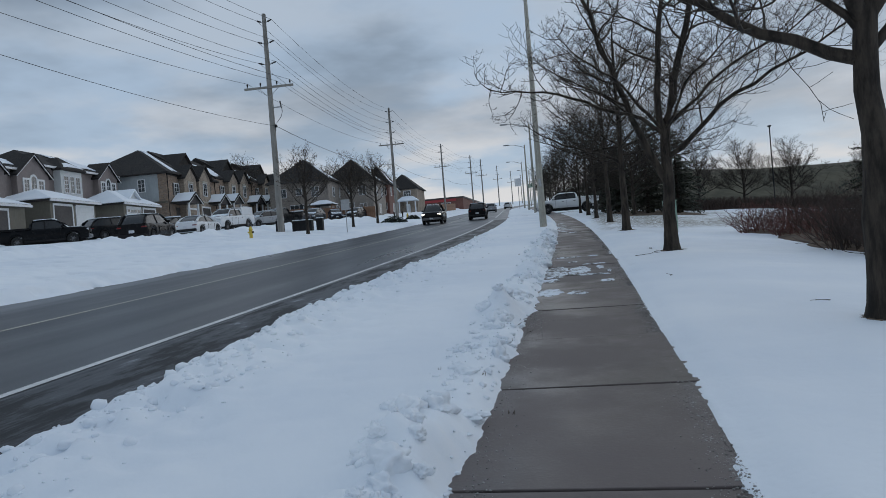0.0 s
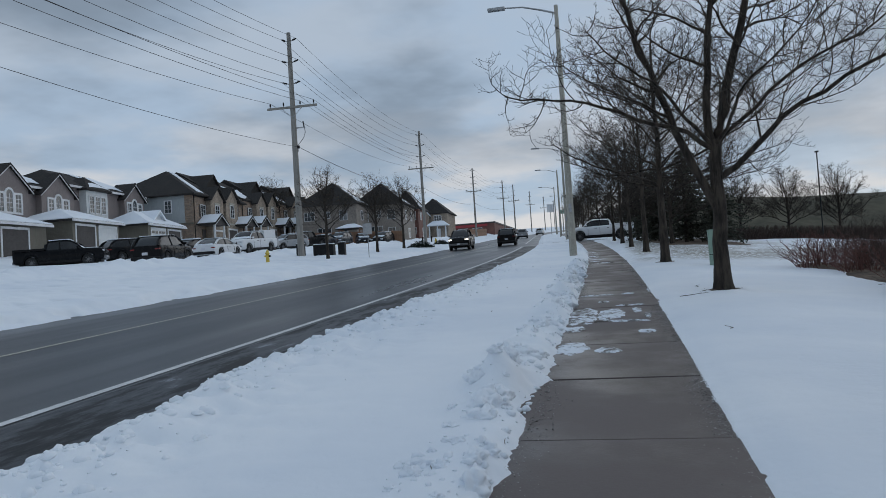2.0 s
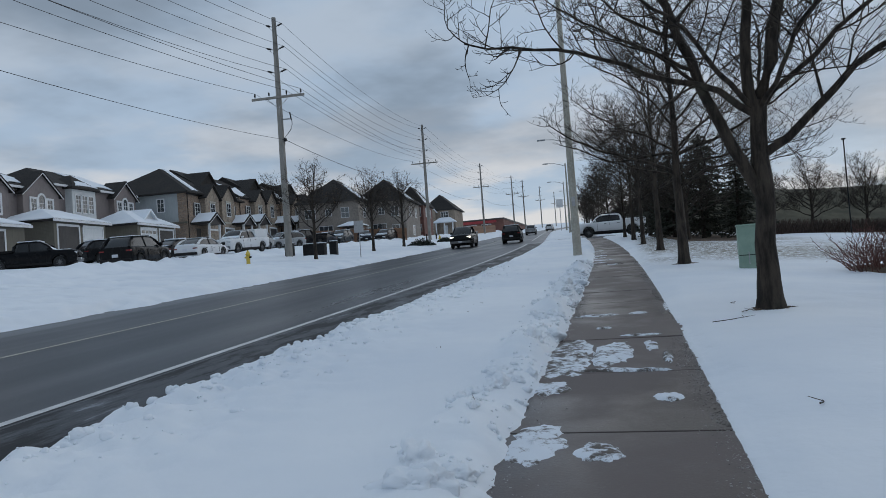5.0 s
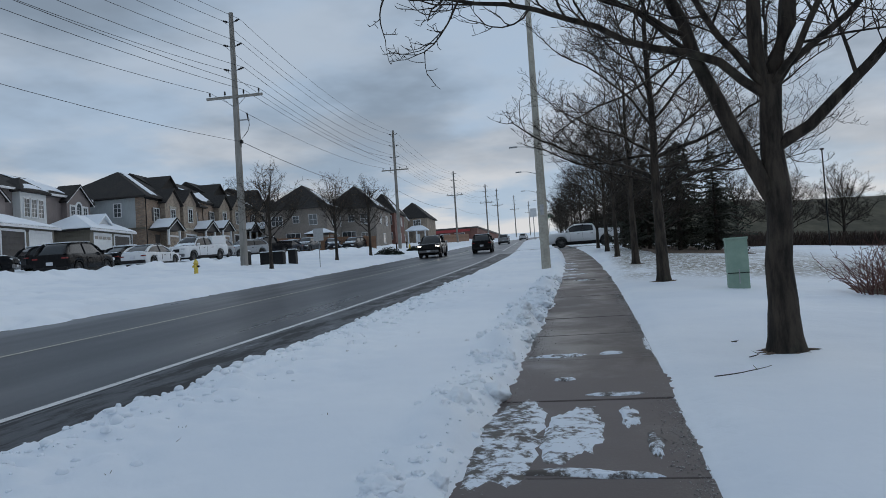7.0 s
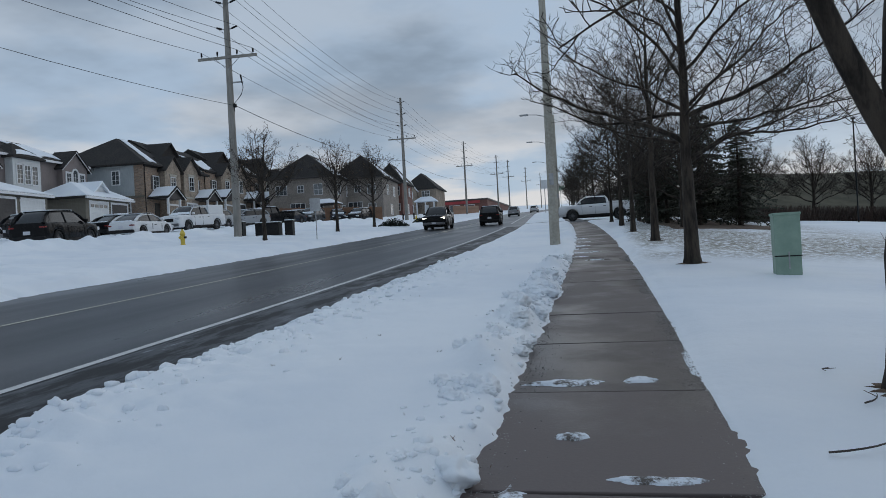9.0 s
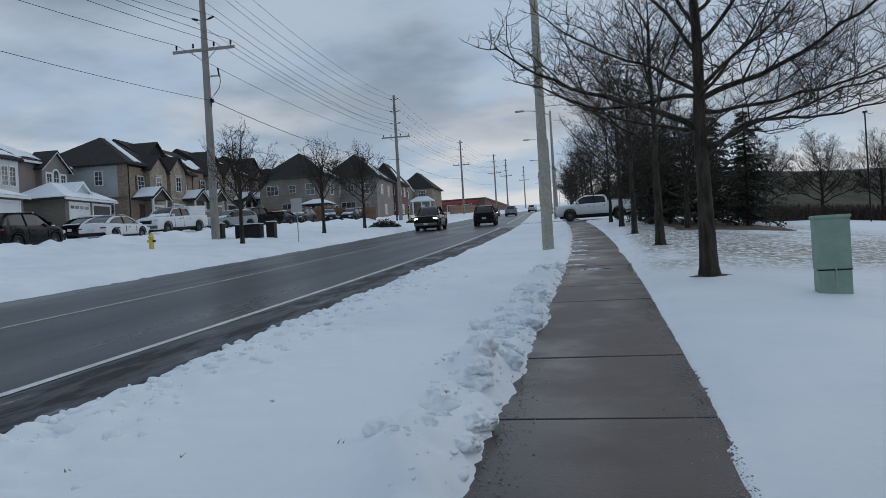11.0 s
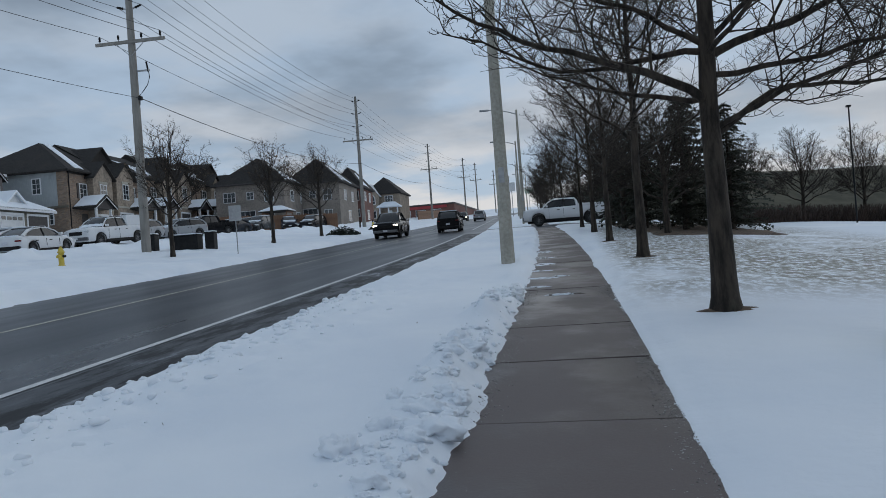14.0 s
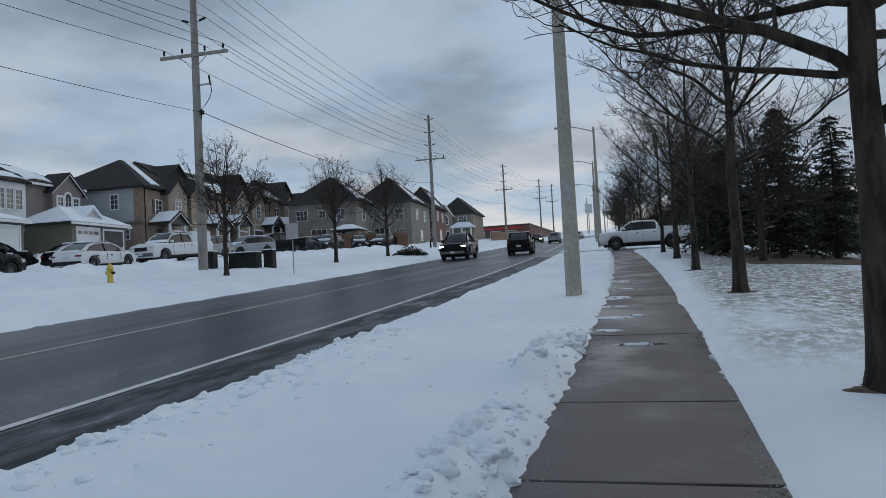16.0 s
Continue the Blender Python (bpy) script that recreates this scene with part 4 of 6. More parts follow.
def berm():
    """Long earth bank of dry grass behind the hedge."""
    v, f = [], []
    n = 90
    prof = [(-16, -1.0), (-13, 0.1), (-9, 1.6), (-5, 3.2), (-2, 4.3), (0, 4.75), (3, 4.8), (8, 4.2), (16, 1.0), (20, -1.5)]
    for i in range(n + 1):
        k = i / n
        u, y = 4 + 150 * k, 92 + 32 * k
        for a, h in prof:
            uu, yy = u - 0.2 * a, y + a
            p = at(uu, yy)
            v.append((p.x, p.y, p.z + h * min(1.0, 0.15 + k * 9) + 0.25 * noise.noise((uu * 0.12, yy * 0.12, 3)) + 0.06 * noise.noise((uu, yy, 5))))
    m = len(prof)
    for i in range(n):
        for j in range(m - 1):
            k = i * m + j
            f.append((k, k + 1, k + m + 1, k + m))
    me = bpy.data.meshes.new("berm")
    me.from_pydata(v, [], f)
    me.materials.append(M["hill"])
    me.shade_smooth()
    tagged(new("berm", me), "long earth bank of dull dry grass", "earth bank", kind="structure")


berm()

# ---------------------------------------------------------------- houses


def window(parent, m, w, h, cols=2, rows=2, arch=False, trim=0.09, shutters=False):
    """A window set in a wall; local x along the wall, -y out of it, z up from its foot."""
    bm = bmesh.new()
    n = 10
    pts = [(-w / 2, 0), (w / 2, 0), (w / 2, h)]
    if arch:
        pts += [(w / 2 * math.cos(a * math.pi / n), h + w / 2 * math.sin(a * math.pi / n)) for a in range(1, n)]
    pts.append((-w / 2, h))
    prism(bm, pts, -0.03, 0.02, "y")
    pane = part("window", bm, M["glass_dark"], parent, "", False, m)
    bm = bmesh.new()
    top = h if arch else h + trim
    for x0, x1, z0, z1 in ((-w / 2 - trim, -w / 2, -trim, top), (w / 2, w / 2 + trim, -trim, top), (-w / 2, w / 2, -trim, 0), *(() if arch else ((-w / 2, w / 2, h, h + trim),))):
        box(bm, x0, x1, -0.07, 0.02, z0, z1)
    if arch:
        r0, r1 = w / 2, w / 2 + trim
        for i in range(n):
            a, b = i * math.pi / n, (i + 1) * math.pi / n
            prism(bm, [(r0 * math.cos(a), h + r0 * math.sin(a)), (r1 * math.cos(a), h + r1 * math.sin(a)), (r1 * math.cos(b), h + r1 * math.sin(b)), (r0 * math.cos(b), h + r0 * math.sin(b))], -0.07, 0.02, "y")
    for i in range(1, cols):
        x = -w / 2 + w * i / cols
        box(bm, x - 0.022, x + 0.022, -0.05, 0.0, 0, h)
    for i in range(1, rows):
        z = h * i / rows
        box(bm, -w / 2, w / 2, -0.048, 0.0, z - 0.018, z + 0.018)
    part("window_frame", bm, M["white_trim"], pane)
    if shutters:
        for s in (-1, 1):
            x = s * (w / 2 + trim + 0.18)
            part("shutter", boxed(x - 0.16, x + 0.16, -0.06, 0.0, -0.05, h + 0.05, 0.01), M["garage_dark"], pane)
    return pane


STREET = pose(0, 0, 0, 0, 0, 90)      # turns a wall piece so that it faces the street


def on_front(x, y, z):
    return pose(x, y, z) @ STREET


def hip_roof(x0, x1, y0, y1, z, h, inset, along="y", over=0.45, thick=0.16, dx=0.0):
    """A hipped roof over a rectangle; inset: how far the ridge ends lie inside (0: a gable)."""
    bm = bmesh.new()
    x0, x1, y0, y1 = x0 - over, x1 + over, y0 - over, y1 + over
    c = [(x0, y0), (x1, y0), (x1, y1), (x0, y1)]
    lo = [bm.verts.new((a, b, z)) for a, b in c]
    hi = [bm.verts.new((a, b, z + thick)) for a, b in c]
    if along == "y":
        r = [bm.verts.new(((x0 + x1) / 2 + dx, y0 + inset, z + thick + h)), bm.verts.new(((x0 + x1) / 2 + dx, y1 - inset, z + thick + h))]
        fs = [(hi[0], hi[1], r[0]), (hi[1], hi[2], r[1], r[0]), (hi[2], hi[3], r[1]), (hi[3], hi[0], r[0], r[1])]
    else:
        r = [bm.verts.new((x0 + inset, (y0 + y1) / 2, z + thick + h)), bm.verts.new((x1 - inset, (y0 + y1) / 2, z + thick + h))]
        fs = [(hi[0], hi[1], r[1], r[0]), (hi[1], hi[2], r[1]), (hi[2], hi[3], r[0], r[1]), (hi[3], hi[0], r[0])]
    for f in fs:
        bm.faces.new(f)
    for i in range(4):
        bm.faces.new((lo[i], lo[(i + 1) % 4], hi[(i + 1) % 4], hi[i]))
    bm.faces.new(lo[::-1])
    bmesh.ops.recalc_face_normals(bm, faces=bm.faces)
    return bm


def snow_sheet(corners, thick=0.06, seed=0, ragged=0.25):
    """A slab of snow lying on a roof slope, with a ragged outline."""
    rng = random.Random(seed)
    pts = []
    n = len(corners)
    for i in range(n):
        a, b = Vector(corners[i]), Vector(corners[(i + 1) % n])
        mid = sum((Vector(c) for c in corners), Vector()) / n
        for k in range(5):
            p = a.lerp(b, k / 5)
            pts.append(p.lerp(mid, rng.random() * ragged if k else 0.02))
    bm = bmesh.new()
    lo = [bm.verts.new(p) for p in pts]
    nrm = (Vector(corners[1]) - Vector(corners[0])).cross(Vector(corners[2]) - Vector(corners[0])).normalized()
    if nrm.z < 0:
        nrm = -nrm
    hi = [bm.verts.new(p + nrm * thick) for p in pts]
    mid_v = sum((v.co for v in hi), Vector()) / len(hi)
    c = bm.verts.new(mid_v + nrm * thick * 0.4)
    for i in range(len(pts)):
        j = (i + 1) % len(pts)
        bm.faces.new((lo[i], lo[j], hi[j], hi[i]))
        bm.faces.new((hi[i], hi[j], c))
    bmesh.ops.recalc_face_normals(bm, faces=bm.faces)
    return bm


def gable(t, yc, w, xb, xf, z0, z1, rise, wall, roof=None, seed=0, trim=True):
    """A gabled front: wall block from xb to xf about yc, with its own roof running in from the street."""
    bm = bmesh.new()
    prism(bm, [(yc - w / 2, z0), (yc + w / 2, z0), (yc + w / 2, z1), (yc, z1 + rise), (yc - w / 2, z1)], xb, xf, "x")
    part("gable_wall", bm, wall, t)
    bm = bmesh.new()
    o = 0.35
    k = rise / (w / 2)
    za, zb = z1 - o * k, z1 + rise
    for s in (-1, 1):
        prism(bm, [(yc + s * (w / 2 + o), za + 0.03), (yc, zb + 0.03), (yc, zb + 0.19), (yc + s * (w / 2 + o), za + 0.19)], xb - 1.0, xf + 0.32, "x")
    part("gable_roof", bm, roof or M["shingle"], t)
    if trim:
        bm = bmesh.new()
        for s in (-1, 1):
            prism(bm, [(yc + s * (w / 2 + o), za - 0.07), (yc, zb - 0.07), (yc, zb + 0.03), (yc + s * (w / 2 + o), za + 0.03)], xf + 0.24, xf + 0.30, "x")
        part("bargeboard", bm, M["white_trim"], t)
    s = 1
    part("snow_cover", snow_sheet([(xf + 0.3, yc + s * 0.25, zb + 0.16 - 0.25 * k), (xf + 0.3, yc + s * (w / 2 + o), za + 0.20), (xb - 0.8, yc + s * (w / 2 + o), za + 0.20), (xb - 0.8, yc + s * 0.25, zb + 0.16 - 0.25 * k)], 0.05, seed, 0.4), M["snow"], t, "thin snow on the roof slope")


def garage_door(t, x, yc, w, h, mat, lights=False):
    d = part("garage_door", boxed(x - 0.05, x + 0.01, yc - w / 2, yc + w / 2, -0.6, h, 0.0), mat, t)
    for i in range(1, 4):
        part("door_panel", boxed(x + 0.01, x + 0.03, yc - w / 2 + 0.06, yc + w / 2 - 0.06, h * i / 4 - h / 4 + 0.05, h * i / 4 - 0.05, 0.008), mat, d)
    if lights:
        for i in range(4):
            y = yc - w / 2 + w * (i + 0.5) / 4
            part("door_light", boxed(x + 0.01, x + 0.035, y - w * 0.09, y + w * 0.09, h * 0.80, h * 0.93), M["glass_dark"], d)
    else:
        part("door_panel", boxed(x + 0.01, x + 0.03, yc - w / 2 + 0.06, yc + w / 2 - 0.06, h * 3 / 4 + 0.05, h - 0.05, 0.008), mat, d)
    part("door_frame", boxed(x - 0.02, x + 0.06, yc - w / 2 - 0.14, yc + w / 2 + 0.14, h, h + 0.2, 0.01), M["white_trim"], t)
    for s in (-1, 1):
        y = yc + s * (w / 2 + 0.07)
        part("door_post", boxed(x - 0.02, x + 0.055, y - 0.07, y + 0.07, -0.6, h, 0.01), M["white_trim"], t)


def mauve_house(y0, y1, gar, doors, gables, bay, seed, label):
    """Two-storey house in mauve siding with a low garage wing towards the street.
    Everything along the street is counted from y0."""
    w = y1 - y0
    t = thing("house", spot(-48.6, y0), label, "house", "mauve houses across the road")
    part("wall", boxed(-9.5, 0, 0.05, w - 0.05, -1.6, 6.55), M["siding_mauve"], t)
    part("roof", hip_roof(-9.5, 0, 0, w, 6.55, 2.3, 3.2, "y"), M["shingle"], t)
    part("snow_cover", snow_sheet([(0.3, w * 0.45, 6.82), (0.3, w - 0.2, 6.82), (-4.2, w - 3.4, 8.85), (-4.2, w * 0.45, 8.85)], 0.06, seed, 0.35), M["snow"], t, "patchy snow on the roof slope")
    part("eaves_board", boxed(0.30, 0.50, -0.4, w + 0.4, 6.50, 6.70), M["white_trim"], t)
    for gy, gw in gables:
        gable(t, gy, gw, -0.5, 0.6, 2.4, 6.2, gw * 0.42, M["siding_mauve"], None, seed)
        window(t, on_front(0.6, gy, 4.15), 0.7, 1.55, 2, 4, True, 0.18)
        for s in (-1, 1):
            window(t, on_front(0.6, gy + s * 1.0, 4.15), 0.62, 1.5, 2, 4, False, 0.18)
    if bay:
        part("bay", boxed(-0.2, 0.75, bay - 1.75, bay + 1.75, 2.4, 6.35, 0.02), M["siding_white"], t)
        part("bay_roof", hip_roof(-2.6, 0.75, bay - 1.75, bay + 1.75, 6.35, 1.4, 1.7, "x", 0.35), M["shingle"], t)
        part("snow_cover", snow_sheet([(1.0, bay - 1.6, 6.62), (1.0, bay + 1.9, 6.62), (-0.4, bay + 0.4, 7.6), (-0.4, bay - 0.2, 7.6)], 0.05, seed + 3, 0.3), M["snow"], t)
        for s in (-1, 0, 1):
            window(t, on_front(0.75, bay + s * 0.95, 4.15), 0.66, 1.6, 2, 4, False, 0.1)
    g0, g1 = gar
    part("garage_wall", boxed(-0.1, 5.2, g0, g1, -1.4, 2.45), M["siding_olive"], t)
    part("garage_roof", hip_roof(-0.6, 5.2, g0, g1, 2.45, 1.15, min(2.6, (g1 - g0) * 0.4), "y" if g1 - g0 > 6.4 else "x", 0.4, 0.14), M["shingle"], t)
    part("snow_cover", hip_roof(-0.5, 5.15, g0 + 0.04, g1 - 0.04, 2.56, 1.16, min(2.6, (g1 - g0) * 0.4), "y" if g1 - g0 > 6.4 else "x", 0.40, 0.13), M["snow"], t, "smooth white snow over the garage roof")
    part("fascia", boxed(5.5, 5.64, g0 - 0.42, g1 + 0.42, 2.38, 2.58), M["white_trim"], t)
    for gy, gw, kind in doors:
        garage_door(t, 5.2, gy, gw, 2.05, M["siding_white"] if kind else M["garage_dark"], kind == 2)
    part("number_plate", boxed(5.2, 5.26, (g0 + g1) / 2 - 0.25, (g0 + g1) / 2 + 0.25, 2.12, 2.3), M["garage_dark"], t)
    return t


mauve_house(49.5, 62.6, (-3.4, 3.4), [(0.0, 2.7, 0)], [(5.0, 4.6), (11.1, 4.4)], 0, 1, "mauve two storey house with snowy garage roof and arched window")
mauve_house(63.0, 75.6, (-7.0, -0.2), [(-5.2, 2.6, 0), (-1.95, 2.6, 1)], [(10.3, 3.8)], 3.4, 2, "mauve two storey house with white bay and double garage")
t_ = mauve_house(34.0, 47.0, (2.0, 8.6), [(3.7, 2.6, 0), (6.8, 2.6, 1)], [(4.0, 4.2), (10.0, 4.2)], 0, 5, "mauve two storey house with a snow covered garage")


def garage_wing():
    """The double garage with a small gable, beside the grey end wall."""
    t = thing("garage", spot(-48.4, 67.9), "olive garage wing with white and dark doors under snow", "garage")
    part("wall", boxed(-0.05, 5.0, 0, 7.0, -1.6, 2.5), M["siding_olive"], t)
    part("roof", hip_roof(-0.3, 5.0, 0, 7.0, 2.5, 1.5, 2.2, "y", 0.4, 0.14), M["shingle"], t)
    part("snow_cover", hip_roof(-0.25, 4.95, 0.04, 6.96, 2.61, 1.52, 2.2, "y", 0.40, 0.13), M["snow"], t, "smooth white snow over the garage roof")
    gable(t, 3.5, 2.8, 2.0, 4.2, 2.7, 3.0, 1.15, M["siding_white"], M["snow"], 6)
    part("fascia", boxed(5.3, 5.44, -0.42, 7.42, 2.43, 2.63), M["white_trim"], t)
    garage_door(t, 5.0, 2.0, 2.7, 2.1, M["siding_white"], True)
    garage_door(t, 5.0, 5.3, 2.6, 2.1, M["garage_dark"])


garage_wing()


def town_house(i, y0, w, end):
    """One unit of the brick row: tall gable, porch with posts, dark roof with snow."""
    t = thing("town_house", spot(-43.4, y0), "tan brick two storey row house with dark roof" if not end else "end row house with pale grey siding over tan brick", "house", "brick row houses")
    flip = i % 2
    gy = w * (0.70 if not flip else 0.30)
    py = w * (0.36 if not flip else 0.66)
    if end:
        part("wall", boxed(-11, 0, 0.05, w, -1.8, 2.9), M["brick"], t)
        part("front_wall", boxed(-1.0, 0, 0.02, w, 2.9, 6.2), M["brick"], t)
        part("side_wall", boxed(-11, -1.0, -0.02, w, 2.9, 6.2), M["siding_pale"], t, "pale grey siding on the upper end wall")
        part("belt", boxed(-11, 0.04, -0.10, 0.05, 2.80, 3.0), M["siding_olive"], t)
        window(t, pose(-3.0, -0.02, 4.3), 0.75, 1.35, 2, 3, False, 0.1)
        window(t, pose(-1.9, 0.05, 1.35), 0.65, 1.35, 2, 3, False, 0.1)
        part("downpipe", rod((0.06, 0.25, -1), (0.06, 0.25, 6.1), 0.05, None, 6), M["black"], t)
    else:
        part("wall", boxed(-11, 0, 0, w, -1.8, 6.2), M["brick"], t)
    if end:
        part("roof", hip_roof(-11, 0, 0, w * 2, 6.2, 3.6, 5.0, "y", 0.5), M["shingle"], t)
        part("snow_cover", snow_sheet([(0.2, 1.2, 6.55), (0.2, 2.6, 6.55), (-5.2, 5.6, 9.95), (-5.4, 4.9, 9.95)], 0.06, 61, 0.1), M["snow"], t, "strip of snow down the roof hip")
        for k in range(3):
            part("roof_vent", boxed(-8.2 + k * 0.9, -7.9 + k * 0.9, 1.2, 1.5, 7.0, 7.35), M["white_trim"], t)
    else:
        part("roof", hip_roof(-11, 0, 0.02, w - 0.02, 6.2, 3.2 + 0.25 * flip, 0.0, "y", 0.0), M["shingle"], t)
        part("snow_cover", snow_sheet([(-0.1, 0.2, 6.42), (-0.1, w - 0.2, 6.42), (-3.6, w - 0.2, 8.5), (-3.6, 0.2, 8.5)], 0.05, 70 + i, 0.55), M["snow"], t, "patchy snow on the roof slope")
    gable(t, gy, 3.4, -1.0, 0.7, -1.6, 6.0, 1.45, M["stone"], None, 80 + i, False)
    if flip:
        gable(t, gy - 0.4, 7.0, -6.0, -1.6, 5.5, 6.5, 2.7, M["shingle"], None, 90 + i, False)
    window(t, on_front(0.7, gy, 3.7), 1.0, 1.5, 2, 3, False, 0.08)
    part("lintel", boxed(0.66, 0.78, gy - 0.75, gy + 0.75, 5.32, 5.55, 0.01), M["pole_conc"], t, "pale stone lintel over the window")
    part("stone_band", boxed(0.66, 0.76, gy - 1.7, gy + 1.7, 2.75, 2.95, 0.01), M["pole_conc"], t, "pale stone band across the bay")
    part("gutter", boxed(0.0, 0.14, 0.1, w - 0.1, 6.06, 6.2, 0.01), M["black"], t)
    part("downpipe", rod((0.08, w - 0.15, -1.2), (0.08, w - 0.15, 6.1), 0.05, None, 6), M["black"], t)
    window(t, on_front(0.0, py, 3.8), 1.1, 1.35, 2, 3, False, 0.1, True)
    garage_door(t, 0.7, gy, 2.4, 2.1, M["garage_dark"] if flip else M["stone"])
    # porch
    part("porch_deck", boxed(0.0, 2.2, py - 1.5, py + 1.5, -1.2, 0.25, 0.02), M["pole_conc"], t)
    for s in (-1, 1):
        part("porch_pier", boxed(1.75, 2.15, py + s * 1.25 - 0.2, py + s * 1.25 + 0.2, 0.25, 1.0, 0.02), M["stone"], t)
        part("porch_post", boxed(1.85, 2.05, py + s * 1.25 - 0.1, py + s * 1.25 + 0.1, 1.0, 2.7, 0.01), M["white_trim"], t)
    gable(t, py, 3.1, 0.1, 2.1, 2.65, 2.85, 0.95, M["garage_dark"], None, 40 + i, True)
    for s in (-1, 1):
        k = 0.95 / 1.55
        part("snow_cover", snow_sheet([(2.35, py + s * 0.05, 4.0), (2.35, py + s * 1.85, 4.0 - 1.85 * k), (0.1, py + s * 1.85, 4.0 - 1.85 * k), (0.1, py + s * 0.05, 4.0)], 0.05, 50 + i, 0.05), M["snow"], t, "white snow on the porch roof")
    part("front_door", boxed(0.0, 0.05, py - 0.45, py + 0.45, 0.25, 2.3, 0.0), M["garage_dark"], t)
    return t


for i in range(6):
    town_house(i, 78.2 + 7.0 * i, 7.0, i == 0)


def hip_house(u, y, w, d, eave, rise, wall, label, turn=0.0):
    """A detached house seen from its side garden."""
    t = thing("house", spot(u, y, turn), label, "house", "houses behind the board fence")
    part("wall", boxed(-w / 2, w / 2, 0, d, -2.0, eave), wall, t)
    part("roof", hip_roof(-w / 2, w / 2, 0, d, eave, rise, min(w, d) * 0.46, "y" if d > w else "x", 0.45), M["shingle"], t)
    part("eaves_board", boxed(-w / 2 - 0.46, w / 2 + 0.46, -0.52, -0.44, eave - 0.02, eave + 0.17), M["garage_dark"], t)
    part("snow_cover", snow_sheet([(w / 2 + 0.3, 0.2, eave + 0.28), (w / 2 + 0.3, d * 0.6, eave + 0.28), (w * 0.12, d * 0.5, eave + rise * 0.85), (w * 0.1, d * 0.42, eave + rise * 0.85)], 0.06, int(y), 0.3), M["snow"], t, "patchy snow on the roof slope")
    for x, z, ww, hh in ((-w * 0.3, 3.9, 1.5, 1.2), (0.05, 4.1, 0.8, 0.9), (w * 0.28, 3.7, 1.1, 1.4), (-w * 0.05, 0.9, 2.0, 1.7), (w * 0.28, 1.2, 1.1, 1.1)):
        window(t, pose(x, 0, z), ww, hh, 3 if ww > 1.3 else 2, 2, False, 0.06)
    for yy, z, ww, hh in ((d * 0.3, 3.8, 1.1, 1.3), (d * 0.7, 3.8, 1.1, 1.3), (d * 0.5, 0.9, 1.4, 1.4)):
        window(t, pose(w / 2, yy, z) @ STREET, ww, hh, 2, 2, False, 0.1)
    return t


hip_house(-35.4, 105.0, 9.0, 11.0, 6.0, 3.7, M["grey_brick"], "grey brown brick house with a steep dark hipped roof")
hip_house(-29.3, 113.0, 7.6, 11.5, 6.0, 3.7, M["grey_brick"], "grey brown brick corner house with dark hipped roof and snow")
hip_house(-27.4, 126.0, 4.6, 9.0, 5.6, 3.4, M["red_brick"], "dark red brick house behind a fence")


def gabled_house(u, y):
    t = thing("house", spot(u, y), "tan house with arched window, porch and steep roof", "house", "houses behind the board fence")
    part("wall", boxed(-3.6, 3.6, 0, 10, -2.0, 5.4), M["stone"], t)
    part("roof", hip_roof(-3.6, 3.6, 0, 10, 5.4, 3.6, 3.2, "y", 0.45), M["shingle"], t)
    bm = bmesh.new()
    prism(bm, [(-3.6, -2), (-0.4, -2), (-0.4, 5.2), (-2.0, 7.3), (-3.6, 5.2)], -1.0, 2.0, "y")
    part("gable_wall", bm, M["stone"], t)
    bm = bmesh.new()
    for s in (-1, 1):
        prism(bm, [(-2.0 + s * 1.95, 4.85), (-2.0, 7.4), (-2.0, 7.58), (-2.0 + s * 1.95, 5.03)], -1.3, 4.0, "y")
    part("gable_roof", bm, M["white_trim"], t, "snow edged gable roof")
    window(t, pose(-2.0, -1.0, 3.6), 1.4, 1.0, 3, 2, True, 0.14)
    window(t, pose(1.4, 0, 3.9), 1.5, 1.1, 3, 2, False, 0.1)
    window(t, pose(-2.0, -1.0, 0.8), 1.6, 1.3, 3, 2, False, 0.12)
    part("porch_roof", hip_roof(-0.4, 3.6, -2.2, 0.2, 2.7, 0.9, 1.1, "x", 0.3), M["snow"], t, "snow covered porch roof")
    for x in (-0.2, 1.6, 3.4):
        part("porch_post", boxed(x - 0.12, x + 0.12, -2.1, -1.86, -1.5, 2.7), M["white_trim"], t)
    part("front_door", boxed(1.0, 1.9, -0.06, 0.02, 0, 2.1), M["white_trim"], t)


gabled_house(-28.6, 160.0)


def board_fence(a, b, h, label, mat):
    """A closed board fence between two places of the plan."""
    pa, pb = at(*a), at(*b)
    d = pb - pa
    ln = Vector((d.x, d.y, 0)).length
    t = thing("fence", Matrix.Translation(pa) @ pose(0, 0, 0, 0, 0, math.degrees(math.atan2(d.y, d.x))), label, "fence", "board fences")
    k = d.z / ln
    bm = bmesh.new()
    box(bm, 0.0, 0.29, -0.02, 0.02, -0.3, h, 0, 0.006)
    me = mesh_of(bm, "board", mat)
    n = int(ln / 0.3)
    for i in range(n):
        share("board", me, t, pose(i * 0.3, 0.004 * (i % 2), k * i * 0.3 + 0.015 * math.sin(i * 2.7)))
    bm = bmesh.new()
    box(bm, -0.06, 0.06, -0.06, 0.10, -0.4, h + 0.12, 0, 0.01)
    me2 = mesh_of(bm, "post", mat)
    for i in range(int(ln / 2.4) + 1):
        share("post", me2, t, pose(i * 2.4, 0.05, k * i * 2.4))


board_fence((-39.0, 100.0), (-23.0, 101.5), 1.9, "reddish brown closed board fence behind parked cars", M["fence"])
board_fence((-22.5, 166.0), (-22.0, 196.0), 1.9, "weathered brown board fence along the verge", M["fence"])


